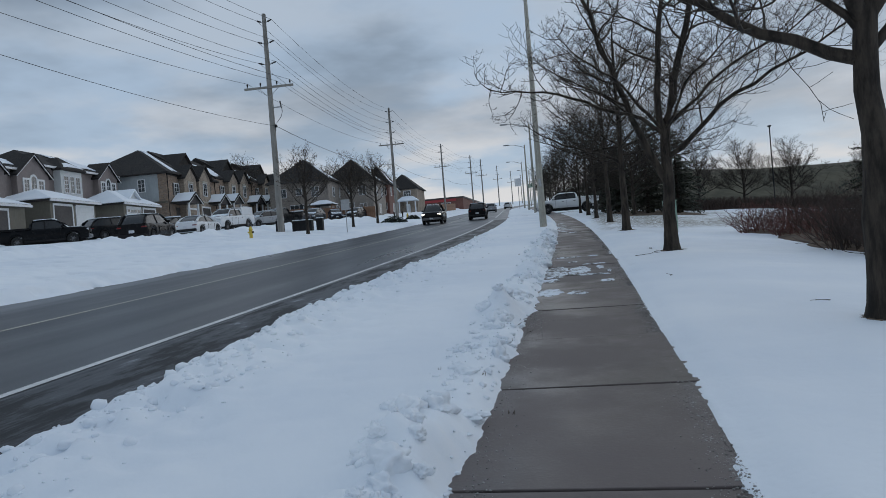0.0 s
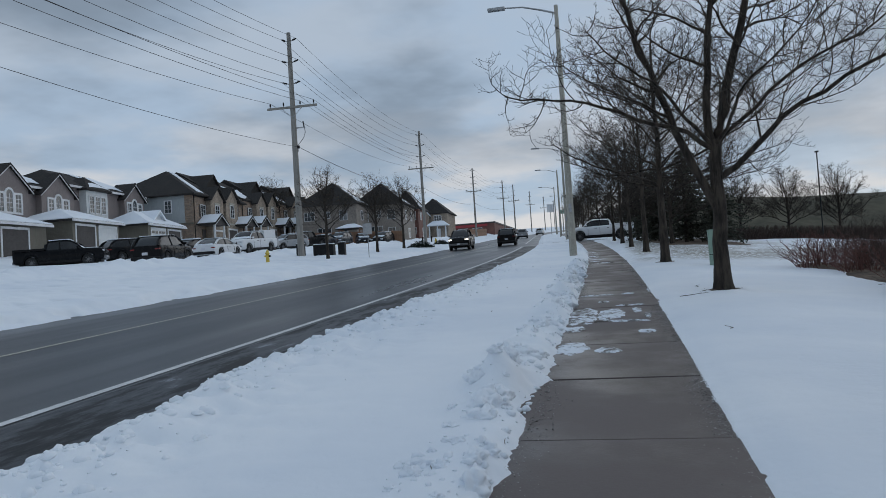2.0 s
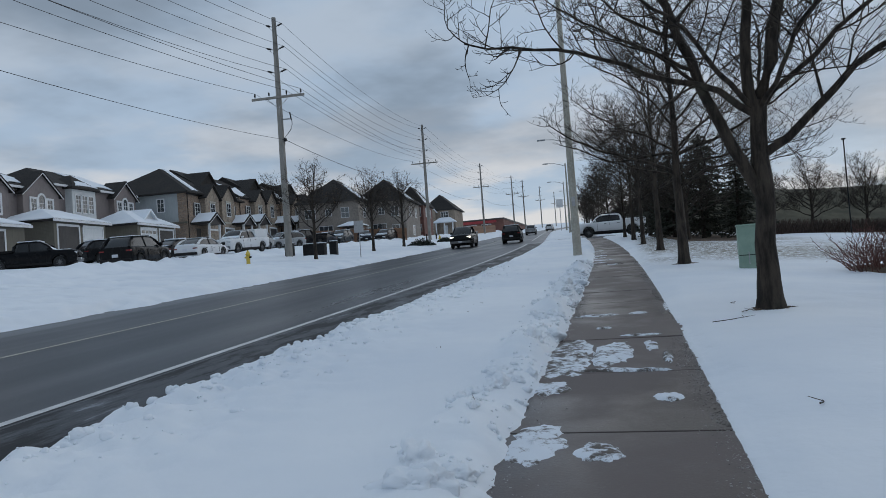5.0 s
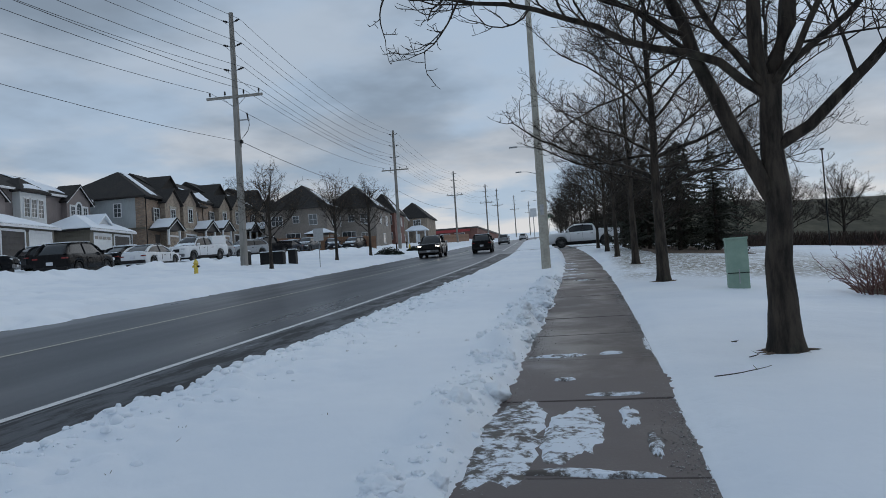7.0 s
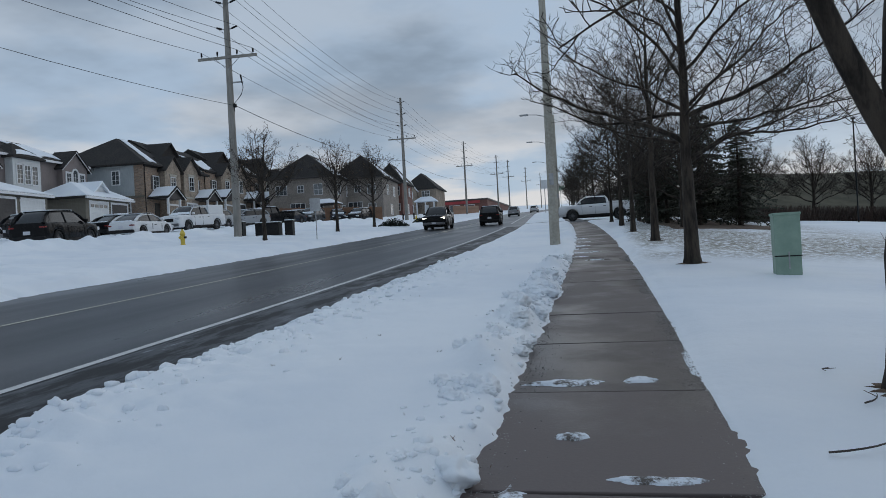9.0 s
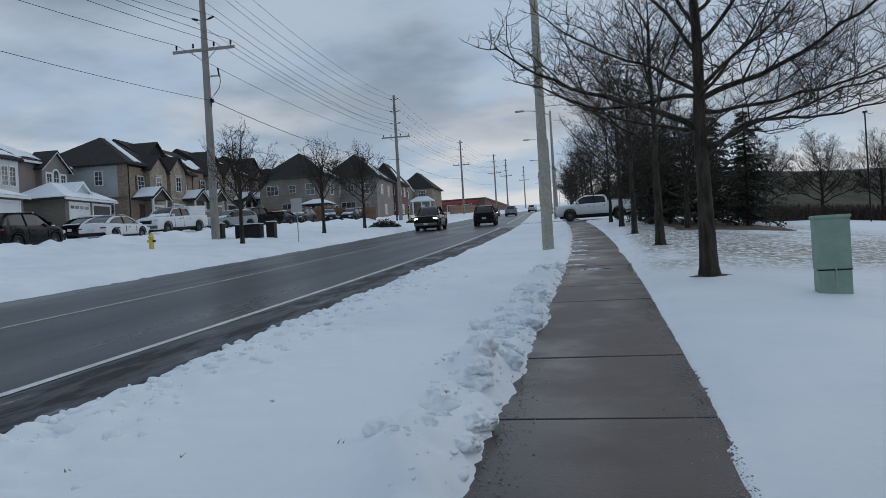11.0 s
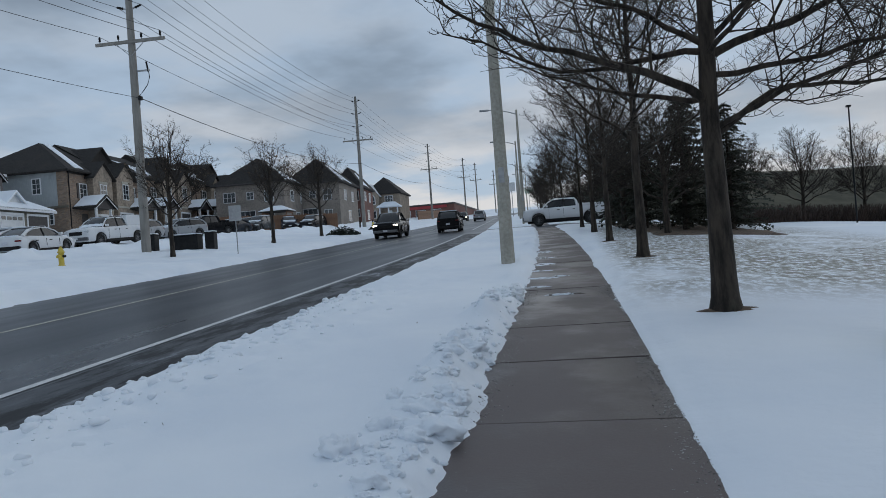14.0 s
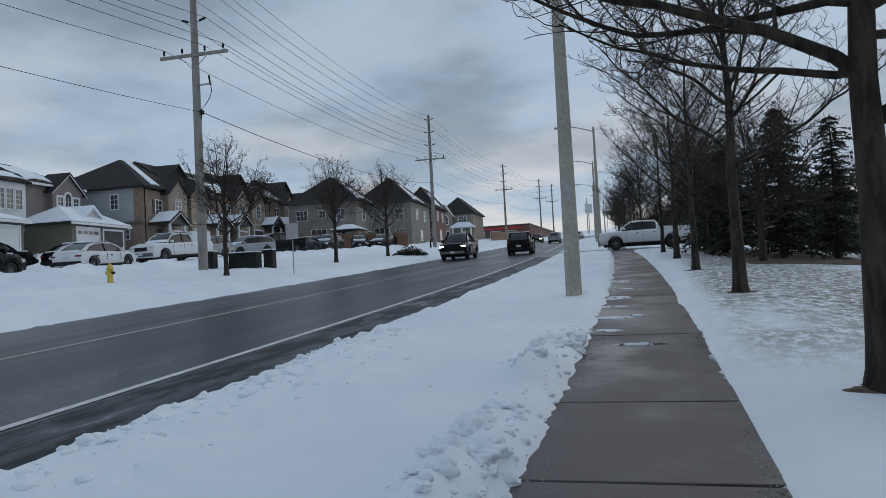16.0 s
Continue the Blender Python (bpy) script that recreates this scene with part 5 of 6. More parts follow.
def gazebo(u, y):
    """Garden pavilion whose snowy roof shows over the fence."""
    t = thing("gazebo", spot(u, y), "timber garden gazebo with a snow covered roof behind the fence", "gazebo")
    for sx in (-1, 1):
        for sy in (-1, 1):
            part("post", boxed(sx * 1.5 - 0.07, sx * 1.5 + 0.07, sy * 1.2 - 0.07, sy * 1.2 + 0.07, -0.6, 2.1, 0.01), M["fence"], t)
        part("beam", boxed(sx * 1.5 - 0.06, sx * 1.5 + 0.06, -1.25, 1.25, 2.1, 2.28, 0.01), M["fence"], t)
    part("roof", hip_roof(-1.6, 1.6, -1.3, 1.3, 2.28, 0.62, 1.3, "x", 0.3, 0.08), M["shingle"], t)
    part("snow_cover", hip_roof(-1.58, 1.58, -1.28, 1.28, 2.36, 0.63, 1.3, "x", 0.3, 0.10), M["snow"], t, "thick white snow on the gazebo roof")


gazebo(-31.2, 103.2)


def far_building():
    t = thing("shop_building", spot(-30, 210), "low red brick shop building with flat roof", "building")
    part("wall", boxed(-22, 8, 0, 60, -2, 3.1), M["red_brick"], t)
    part("roof_edge", boxed(-22.2, 8.2, -0.2, 60.2, 3.1, 3.5), M["garage_dark"], t)
    part("sign_band", boxed(-8, 6, -0.35, -0.2, 2.3, 3.0), M["red_sign"], t, "red sign band across the front")
    for i in range(6):
        window(t, pose(-18 + 4.2 * i, 0, 0.2), 2.6, 1.7, 3, 1, False, 0.12)


far_building()


def far_sign(u, y, h, w, hh, mat):
    t = thing("road_sign", spot(u, y), "road sign panel on a tall thin steel post", "sign", "far road signs")
    part("post", rod((0, 0, -0.2), (0, 0, h), 0.07, None, 8), M["steel"], t)
    part("panel", boxed(-w / 2, w / 2, -0.1, -0.04, h - hh, h, 0.01), mat, t)


far_sign(-2.2, 150, 6.2, 1.3, 1.6, M["white_trim"])
far_sign(-2.4, 215, 6.5, 2.2, 1.2, M["green_box"])

# ---------------------------------------------------------------- cars


def wheel_meshes():
    bm = bmesh.new()
    prof = [(0.20, -0.10), (0.30, -0.115), (0.335, -0.09), (0.345, -0.05), (0.345, 0.05), (0.335, 0.09), (0.30, 0.115), (0.20, 0.10)]
    n = 28
    rings = [[bm.verts.new((r * math.cos(a * math.tau / n), w, r * math.sin(a * math.tau / n))) for a in range(n)] for r, w in prof]
    for i in range(len(rings)):
        a, b = rings[i], rings[(i + 1) % len(rings)]
        for k in range(n):
            bm.faces.new((a[k], a[(k + 1) % n], b[(k + 1) % n], b[k]))
    bmesh.ops.recalc_face_normals(bm, faces=bm.faces)
    tyre = mesh_of(bm, "tyre", M["rubber"], True)
    bm = bmesh.new()
    for s in (-1, 1):
        tube(bm, [(0, s * 0.02, 0), (0, s * 0.085, 0)], [0.06, 0.05], 12)
    tube(bm, [(0, -0.085, 0), (0, 0.085, 0)], [0.215, 0.215], 24, False)
    tube(bm, [(0, -0.085, 0), (0, 0.085, 0)], [0.195, 0.195], 24, False)
    for i in range(9):
        a = i * math.tau / 9
        vs = box(bm, -0.016, 0.016, -0.075, 0.075, 0.03, 0.205)
        bmesh.ops.rotate(bm, verts=vs, cent=(0, 0, 0), matrix=Matrix.Rotation(a, 3, "Y"))
    rim = mesh_of(bm, "rim", M["alloy"])
    bm = bmesh.new()
    tube(bm, [(0, -0.03, 0), (0, 0.03, 0)], [0.2, 0.2], 20)
    hub = mesh_of(bm, "brake", M["black"])
    return tyre, rim, hub


TYRE, RIM, HUB = wheel_meshes()
CARS = {
    # length, width, wheel places, wheel size; body: x, low, shoulder, half width; cabin: foot x range, roof x range, roof height
    "suv": (4.6, 1.85, (1.38, -1.32), 1.0,
            [(2.28, 0.42, 0.66, 0.62), (2.20, 0.28, 0.86, 0.80), (1.95, 0.24, 0.98, 0.90), (1.0, 0.24, 1.06, 0.92), (0.0, 0.24, 1.08, 0.925), (-1.2, 0.24, 1.10, 0.925), (-2.05, 0.27, 1.12, 0.90), (-2.28, 0.36, 1.06, 0.82)],
            (1.22, -2.20), (0.36, -1.58), 1.66),
    "sedan": (4.6, 1.80, (1.38, -1.32), 0.93,
              [(2.28, 0.36, 0.56, 0.60), (2.20, 0.22, 0.70, 0.78), (1.9, 0.20, 0.80, 0.86), (0.9, 0.20, 0.92, 0.89), (0.0, 0.20, 0.94, 0.90), (-1.3, 0.20, 0.98, 0.90), (-2.1, 0.24, 1.00, 0.86), (-2.28, 0.36, 0.90, 0.78)],
              (1.15, -1.92), (0.16, -0.92), 1.44),
    "pickup": (5.8, 2.0, (1.82, -1.75), 1.14,
               [(2.90, 0.52, 0.86, 0.80), (2.84, 0.38, 1.10, 0.93), (2.55, 0.34, 1.18, 0.98), (1.4, 0.34, 1.22, 1.0), (0.2, 0.34, 1.24, 1.0), (-0.85, 0.34, 1.26, 1.0), (-2.7, 0.36, 1.26, 0.99), (-2.88, 0.42, 1.24, 0.96)],
               (1.50, -0.88), (0.70, -0.66), 1.88),
}


def car(kind, paint, m, label, name="car", snow=0.0, lit=False, group="", cap=False, bare_rims=True):
    ln, wd, axles, ws, body, foot, roof, top = CARS[kind]
    t = thing(name, m, label, "pickup truck" if kind == "pickup" else "car", group)
    # body shell lofted from cross sections, cut out over the wheels
    arc = 0.41 * ws
    xs = [x for x, *_ in body] + [body[0][0] - 0.12 * i for i in range(1, int(ln / 0.12))]
    for ax in axles:
        xs += [ax + arc * math.cos(k * math.pi / 12) for k in range(13)] + [ax - arc - 0.006, ax + arc + 0.006]
    xs = sorted({round(x, 3) for x in xs if body[-1][0] <= x <= body[0][0]}, reverse=True)

    def station(x):
        for p, q in zip(body, body[1:]):
            if q[0] <= x <= p[0]:
                k = (p[0] - x) / (p[0] - q[0])
                return [a + (b - a) * k for a, b in zip(p, q)]
        return list(body[-1])

    bm = bmesh.new()
    rings = []
    for x in xs:
        _, lo, hi, hw = station(x)
        for ax in axles:
            if abs(x - ax) < arc:
                lo = max(lo, 0.345 * ws + math.sqrt(arc * arc - (x - ax) ** 2))
        lo = min(lo, hi - 0.12)
        g = hi - lo
        sec = [(hw * 0.90, lo), (hw * 0.975, lo + g * 0.10), (hw, lo + g * 0.42), (hw * 0.99, lo + g * 0.68), (hw * 0.955, hi - g * 0.12), (hw * 0.90, hi - g * 0.03), (hw * 0.72, hi + 0.012), (hw * 0.30, hi + 0.03)]
        sec = sec + [(-a, b) for a, b in reversed(sec)]
        rings.append([bm.verts.new((x, a, b)) for a, b in sec])
    n = len(rings[0])
    for a, b in zip(rings, rings[1:]):
        for k in range(n):
            f = bm.faces.new((a[k], a[(k + 1) % n], b[(k + 1) % n], b[k]))
            f.smooth = True
    bm.faces.new(rings[0])
    bm.faces.new(rings[-1][::-1])
    bmesh.ops.recalc_face_normals(bm, faces=bm.faces)
    part("body", bm, paint, t)

    def belt(x):
        _, _, hi, hw = station(x)
        return hi, hw

    # windows and roof in one arched shell
    f0, w0 = belt(foot[0])
    f1, w1 = belt(foot[1])
    wr = wd * 0.345
    cabin = [foot[0] + (roof[0] - foot[0]) * k / 6 for k in range(6)] + [roof[0] + (roof[1] - roof[0]) * k / 8 for k in range(9)] + [roof[1] + (foot[1] - roof[1]) * k / 6 for k in range(1, 7)]
    shell = []
    for x in cabin:
        zb, wb = belt(x)
        zb -= 0.02
        wb *= 0.87
        if x > roof[0]:
            k = (foot[0] - x) / (foot[0] - roof[0])
            zt = f0 + (top - 0.03 - f0) * (1 - (1 - k) ** 1.25)
        elif x < roof[1]:
            k = (x - foot[1]) / (roof[1] - foot[1])
            zt = f1 + (top - 0.05 - f1) * (1 - (1 - k) ** 1.35)
        else:
            k = (x - roof[1]) / (roof[0] - roof[1])
            zt = top - 0.05 + 0.02 * k + 0.05 * 4 * k * (1 - k)
        zt = max(zt, zb + 0.012)
        q = min(1.0, (zt - zb) / (top - zb))
        wt = wb + (wr - wb) * q
        sec = [(wb, zb), (wt + 0.02 * q, zb + (zt - zb) * 0.80), (wt * 0.94, zb + (zt - zb) * 0.955), (wt * 0.5, zt)]
        shell.append((x, sec + [(-a, b) for a, b in reversed(sec)]))
    for name, mat, label in (("glass", M["car_glass"], "dark tinted windows"), ("roof", paint, "")):
        bm = bmesh.new()
        rows = [[bm.verts.new((x, a, b)) for a, b in sec] for x, sec in shell]
        for i, (a, b) in enumerate(zip(rows, rows[1:])):
            on_roof = 6 <= i < 14
            for k in range(7):
                if (on_roof and k not in (0, 6)) == (name == "roof"):
                    f = bm.faces.new((a[k], a[k + 1], b[k + 1], b[k]))
                    f.smooth = True
        bmesh.ops.delete(bm, geom=[v for v in bm.verts if not v.link_faces], context="VERTS")
        bmesh.ops.recalc_face_normals(bm, faces=bm.faces)
        part(name, bm, mat, t, label)
    corners = []
    for x, y, z, xr_ in ((foot[0], w0 * 0.87, f0, roof[0]), (foot[0], -w0 * 0.87, f0, roof[0]), (foot[1], -w1 * 0.87, f1, roof[1]), (foot[1], w1 * 0.87, f1, roof[1])):
        corners.append((Vector((x, y, z - 0.02)), Vector((xr_, math.copysign(wr, y), top - 0.07))))
    for i, (p, q) in enumerate(corners):
        mid = p.lerp(q, 0.5) + Vector((0.05 if i < 2 else -0.06, 0, 0.06))
        bm = bmesh.new()
        tube(bm, [p, mid, q], [0.045, 0.04, 0.04] if i < 2 else [0.10, 0.08, 0.06], 6)
        part("pillar", bm, paint, t)
    for s in (-1, 1):
        xm = (roof[0] + roof[1]) / 2 + 0.05
        fb, wb = belt(xm)
        part("pillar", rod((xm, s * wb * 0.875, fb - 0.02), (xm - 0.03, s * wr * 1.02, top - 0.08), 0.04, None, 6), M["black"], t)
        part("roof_rail", rod((roof[0] - 0.15, s * wr * 0.96, top - 0.012), (roof[1] + 0.1, s * wr * 0.96, top - 0.03), 0.02, None, 6), M["black"], t)
        xm2 = foot[0] - 0.28
        fb, wb = belt(xm2)
        y0 = s * (wb * 0.9 + 0.09)
        part("mirror", boxed(xm2 - 0.07, xm2 + 0.07, y0 - 0.10, y0 + 0.10, fb + 0.02, fb + 0.16, 0.03), paint, t)
        for xx in (xm, foot[0] - 0.42):
            _, lo_, hi_, hw_ = station(xx)
            part("door_seam", boxed(xx - 0.006, xx + 0.006, s * hw_ - 0.02, s * hw_ + 0.002, 0.45, hi_ - 0.14), M["black"], t)
        for dx in (0.35, -0.72):
            part("door_handle", boxed(xm + dx - 0.09, xm + dx + 0.09, s * wd * 0.497 - 0.03, s * wd * 0.497 + 0.012, fb - 0.22, fb - 0.18, 0.006), M["black"], t)
        _, lo_, _, hw_ = station(0.0)
        part("sill", boxed(axles[1] + arc, axles[0] - arc, s * hw_ * 0.97 - 0.03, s * hw_ * 0.97 + 0.02, lo_ - 0.04, lo_ + 0.10, 0.015), M["black"], t)
    for x in axles:
        for s in (-1, 1):
            bm = bmesh.new()
            hw_ = station(x)[3]
            tube(bm, [(x + arc * math.cos(k * math.pi / 12), s * hw_ * 0.985, 0.345 * ws + arc * math.sin(k * math.pi / 12)) for k in range(13)], [0.028] * 13, 5)
            part("wheel_arch", bm, M["black"], t)
            wm = pose(x, s * (hw_ - 0.13 * ws), 0.345 * ws) @ Matrix.Scale(ws, 4)
            w = share("wheel", TYRE, t, wm)
            share("rim", RIM, w, Matrix.Identity(4))
            share("brake", HUB, w, Matrix.Identity(4))
    xf, xr = body[0][0], body[-1][0]
    hz = body[1][2] - 0.12
    for s in (-1, 1):
        part("headlight", boxed(xf - 0.30, xf - 0.02, s * wd * 0.37 - 0.17, s * wd * 0.37 + 0.17, hz - 0.10, hz + 0.06, 0.04), M["lit_lamp"] if lit else M["clear_lens"], t)
        part("tail_light", boxed(xr - 0.02, xr + 0.20, s * wd * 0.39 - 0.13, s * wd * 0.39 + 0.13, body[-1][2] - 0.19, body[-1][2] - 0.11, 0.02), M["red_lens"], t)
    part("grille", boxed(xf - 0.16, xf + 0.015, -wd * 0.24, wd * 0.24, hz - 0.22, hz + 0.02, 0.03), M["black"], t)
    part("front_bumper", boxed(xf - 0.25, xf + 0.05, -wd * 0.44, wd * 0.44, body[0][1] - 0.10, body[0][1] + 0.12, 0.05), M["black"] if kind != "pickup" else M["alloy"], t)
    part("rear_bumper", boxed(xr - 0.06, xr + 0.25, -wd * 0.45, wd * 0.45, body[-1][1] - 0.06, body[-1][1] + 0.14, 0.05), M["black"] if kind != "pickup" else M["alloy"], t)
    part("licence_plate", boxed(xr - 0.035, xr - 0.005, -0.16, 0.16, body[-1][1] + 0.22, body[-1][1] + 0.38), M["plate"], t)
    part("licence_plate", boxed(xf + 0.05, xf + 0.065, -0.16, 0.16, body[0][1] - 0.02, body[0][1] + 0.12), M["plate"], t)
    part("underbody", boxed(xr + 0.3, xf - 0.3, -wd * 0.33, wd * 0.33, 0.22, 0.60), M["black"], t)
    if kind == "pickup":
        if cap:
            part("bed_cap", boxed(-2.78, -0.80, -0.90, 0.90, 1.22, 1.92, 0.07), paint, t, "white cap over the truck bed")
        else:
            part("bed_floor", boxed(-2.75, -0.95, -0.84, 0.84, 1.20, 1.30, 0.02), M["black"], t)
            for s in (-1, 1):
                part("bed_rail", boxed(-2.85, -0.9, s * 0.92 - 0.08, s * 0.92 + 0.08, 1.2, 1.36, 0.02), paint, t)
            part("tailgate", boxed(-2.88, -2.78, -0.95, 0.95, 1.0, 1.36, 0.02), paint, t)
    if snow > 0:
        bm = bmesh.new()
        box(bm, roof[1], roof[0] - 0.02, -wd * 0.33, wd * 0.33, top - 0.02, top + snow, 0, min(0.03, snow * 0.45))
        part("snow_cover", bm, M["snow"], t, "snow lying on the roof")
        hx0, hx1 = foot[0] + 0.1, body[2][0] - 0.1
        bm = bmesh.new()
        box(bm, hx0, hx1, -wd * 0.34, wd * 0.34, f0 - 0.10, f0 + 0.015 + snow * 0.3, 0, 0.03)
        part("snow_cover", bm, M["snow"], t, "snow lying on the bonnet")
        if kind == "sedan":
            part("snow_cover", boxed(xr + 0.12, foot[1] - 0.05, -wd * 0.33, wd * 0.33, f1 - 0.05, f1 + 0.05, 0.03), M["snow"], t, "snow lying on the boot lid")
        p = [Vector(c) for pair in (corners[0], corners[1]) for c in pair]
        q = [p[0].lerp(p[1], 0.08), p[2].lerp(p[3], 0.08), p[2].lerp(p[3], 0.9), p[0].lerp(p[1], 0.9)]
        part("snow_cover", snow_sheet([tuple(v + Vector((0.02, 0, 0.01))) for v in q], 0.025, int(abs(m.translation.x) * 10), 0.18), M["snow"], t, "snow on the windscreen")
    return t


def parked(kind, paint, u, y, turn, label, size=1.0, **kw):
    """turn: degrees from facing up the street."""
    m = snowy(u, y, heading(y) + 90 + turn, -0.06) @ pose(0, 0, 0, 0, -3.0 * math.cos(radians(turn)), 0) @ Matrix.Scale(size, 4)
    return car(kind, paint, m, label, "pickup_truck" if kind == "pickup" else "car", group="parked cars", **kw)


parked("pickup", M["paint_black"], -34.3, 43.6, -64, "black crew cab pickup parked in snow before garages", snow=0.05, size=0.93)
parked("suv", M["paint_black"], -34.0, 51.0, -26, "black estate car with snow on its roof, parked", snow=0.04)
parked("suv", M["paint_black"], -26.2, 42.6, 6, "black crossover with snowy bonnet, parked by a snowbank", snow=0.02, size=1.05)
parked("sedan", M["paint_black"], -31.0, 55.0, -6, "dark car under a blanket of snow", snow=0.09)
parked("sedan", M["paint_white"], -27.0, 51.3, 0, "white saloon car parked at the snowbank", snow=0.02)
parked("pickup", M["paint_white"], -28.6, 60.6, 172, "white pickup with a bed cap parked facing the camera", snow=0.02, cap=True)
parked("suv", M["paint_silver"], -31.4, 69.2, 170, "silver car parked beside the service lane", snow=0.04)
parked("suv", M["paint_silver"], -30.6, 75.0, 150, "silver off-roader parked in the snow", snow=0.05)
parked("pickup", M["paint_black"], -30.6, 80.5, 150, "black pickup parked beside a silver car", snow=0.03)
parked("sedan", M["paint_navy"], -30.4, 86.0, 160, "blue hatchback with a snowy roof, parked", snow=0.07)
parked("suv", M["paint_grey"], -29.6, 92.0, 175, "dark grey crossover parked before the board fence", snow=0.05)
parked("sedan", M["paint_navy"], -28.3, 98.6, 200, "dark blue car with snowy windscreen by the fence", snow=0.06)
parked("suv", M["paint_black"], -25.4, 98.6, 170, "black car with snow on its bonnet by the fence", snow=0.05)
parked("suv", M["paint_grey"], -33.4, 97.6, 190, "grey car parked close to the board fence", snow=0.05)


def driving(kind, paint, u, y, turn, label, **kw):
    p = at(u, y, -0.03)
    m = pose(p.x, p.y, p.z, 0, 0, heading(y) + 90 + turn) @ pose(0, 0, 0, 0, -3.0 * math.cos(radians(turn)), 0)
    return car(kind, paint, m, label, "pickup_truck" if kind == "pickup" else "car", group="cars on the road", **kw)


driving("pickup", M["paint_black"], -11.3, 71.5, 180, "black pickup truck with lit headlamps on the wet road", lit=True)
driving("suv", M["paint_black"], -7.1, 75.5, 0, "black crossover with snow on its roof, driving away", snow=0.04)
driving("pickup", M["paint_white"], 1.6, 70.0, 88, "white crew cab pickup leaving a snowy driveway")
driving("suv", M["paint_silver"], -7.3, 132.0, 0, "silver van far up the wet road")
driving("suv", M["paint_grey"], -11.4, 150.0, 180, "dark car far up the road with headlamps on", lit=True)
driving("suv", M["paint_white"], -7.3, 190.0, 0, "white car far up the wet road")

# ---------------------------------------------------------------- street things


def hydrant(u, y):
    t = thing("hydrant", snowy(u, y, 0, -0.05), "yellow fire hydrant with black side cap in deep snow", "hydrant")
    bm = bmesh.new()
    prof = [(0, 0.15), (0.06, 0.15), (0.08, 0.105), (0.55, 0.105), (0.56, 0.135), (0.61, 0.135), (0.62, 0.115), (0.72, 0.085), (0.77, 0.04), (0.82, 0.035)]
    tube(bm, [(0, 0, z) for z, _ in prof], [r for _, r in prof], 16)
    part("barrel", bm, M["yellow"], t)
    for s in (-1, 1):
        part("nozzle", rod((s * 0.09, 0, 0.42), (s * 0.19, 0, 0.42), 0.055, None, 10), M["black"] if s > 0 else M["yellow"], t)
    part("pumper_nozzle", rod((0, -0.09, 0.42), (0, -0.18, 0.42), 0.075, None, 12), M["yellow"], t)


hydrant(-19.4, 42.9)
hydrant(-17.6, 96.0)


def cabinet(u, y):
    t = thing("utility_cabinet", snowy(u, y, -3, -0.06), "pale green metal utility cabinet standing in snow", "utility cabinet")
    bm = bmesh.new()
    box(bm, -0.19, 0.19, -0.15, 0.15, 0.0, 0.35, 0, 0.012)
    part("base", bm, M["green_box"], t)
    bm = bmesh.new()
    box(bm, -0.195, 0.195, -0.155, 0.155, 0.355, 0.99, 0, 0.015)
    part("body", bm, M["green_box"], t)
    bm = bmesh.new()
    box(bm, -0.21, 0.21, -0.17, 0.17, 0.985, 1.03, 0, 0.015)
    part("lid", bm, M["green_box"], t)
    part("latch", boxed(0.0, 0.02, -0.165, -0.15, 0.15, 0.42, 0.003), M["steel"], t)
    part("seam", boxed(-0.198, 0.198, -0.158, -0.15, 0.345, 0.36), M["black"], t)


cabinet(2.84, 23.5)


def bin_box(u, y, turn, w, d, h, label):
    t = thing("bin", snowy(u, y, turn, -0.05), label, "bin", "bins at the kerb")
    bm = bmesh.new()
    box(bm, -w / 2, w / 2, -d / 2, d / 2, 0, h, 0, 0.03)
    part("body", bm, M["black"], t)
    bm = bmesh.new()
    box(bm, -w / 2 - 0.03, w / 2 + 0.03, -d / 2 - 0.03, d / 2 + 0.03, h, h + 0.06, 0, 0.02)
    part("lid", bm, M["black"], t)
    bm = bmesh.new()
    box(bm, -w / 2, w / 2, -d / 2, d / 2, h + 0.055, h + 0.12, 0, 0.03)
    part("snow_cover", bm, M["snow"], t)


bin_box(-21.0, 52.6, 10, 0.55, 0.6, 0.85, "black wheeled bin beside the utility pole")
bin_box(-19.5, 53.6, 8, 1.5, 0.8, 0.75, "wide black bin with snow on its lid")
bin_box(-18.2, 53.9, 8, 0.5, 0.55, 0.9, "narrow black bin beside a tree")


def heap(u, y, r, seed):
    """A discarded evergreen lying on the snow."""
    rng = random.Random(seed)
    v, f = [], []
    for i in range(1500):
        a, q = rng.uniform(0, math.tau), math.sqrt(rng.random())
        c = Vector((math.cos(a) * q * r * 1.5, math.sin(a) * q * r * 0.7, rng.random() * 0.75 * r * (1 - q * q)))
        d = Vector((rng.uniform(-1, 1), rng.uniform(-1, 1), rng.uniform(-0.3, 1))).normalized() * 0.16
        s = d.cross(Vector((rng.uniform(-1, 1), rng.uniform(-1, 1), 1))).normalized() * 0.05
        k = len(v)
        v += [tuple(c - s), tuple(c + s), tuple(c + d)]
        f.append((k, k + 1, k + 2))
    me = bpy.data.meshes.new("discarded_tree")
    me.from_pydata(v, [], f)
    me.materials.append(M["bag"])
    ob = tagged(new("discarded_tree", me), "discarded dark green evergreen lying on the snow", "tree")
    ob.matrix_basis = snowy(u, y, 10 * seed, -0.02)


heap(-16.0, 74.8, 0.95, 3)
heap(-16.4, 92.6, 0.8, 5)


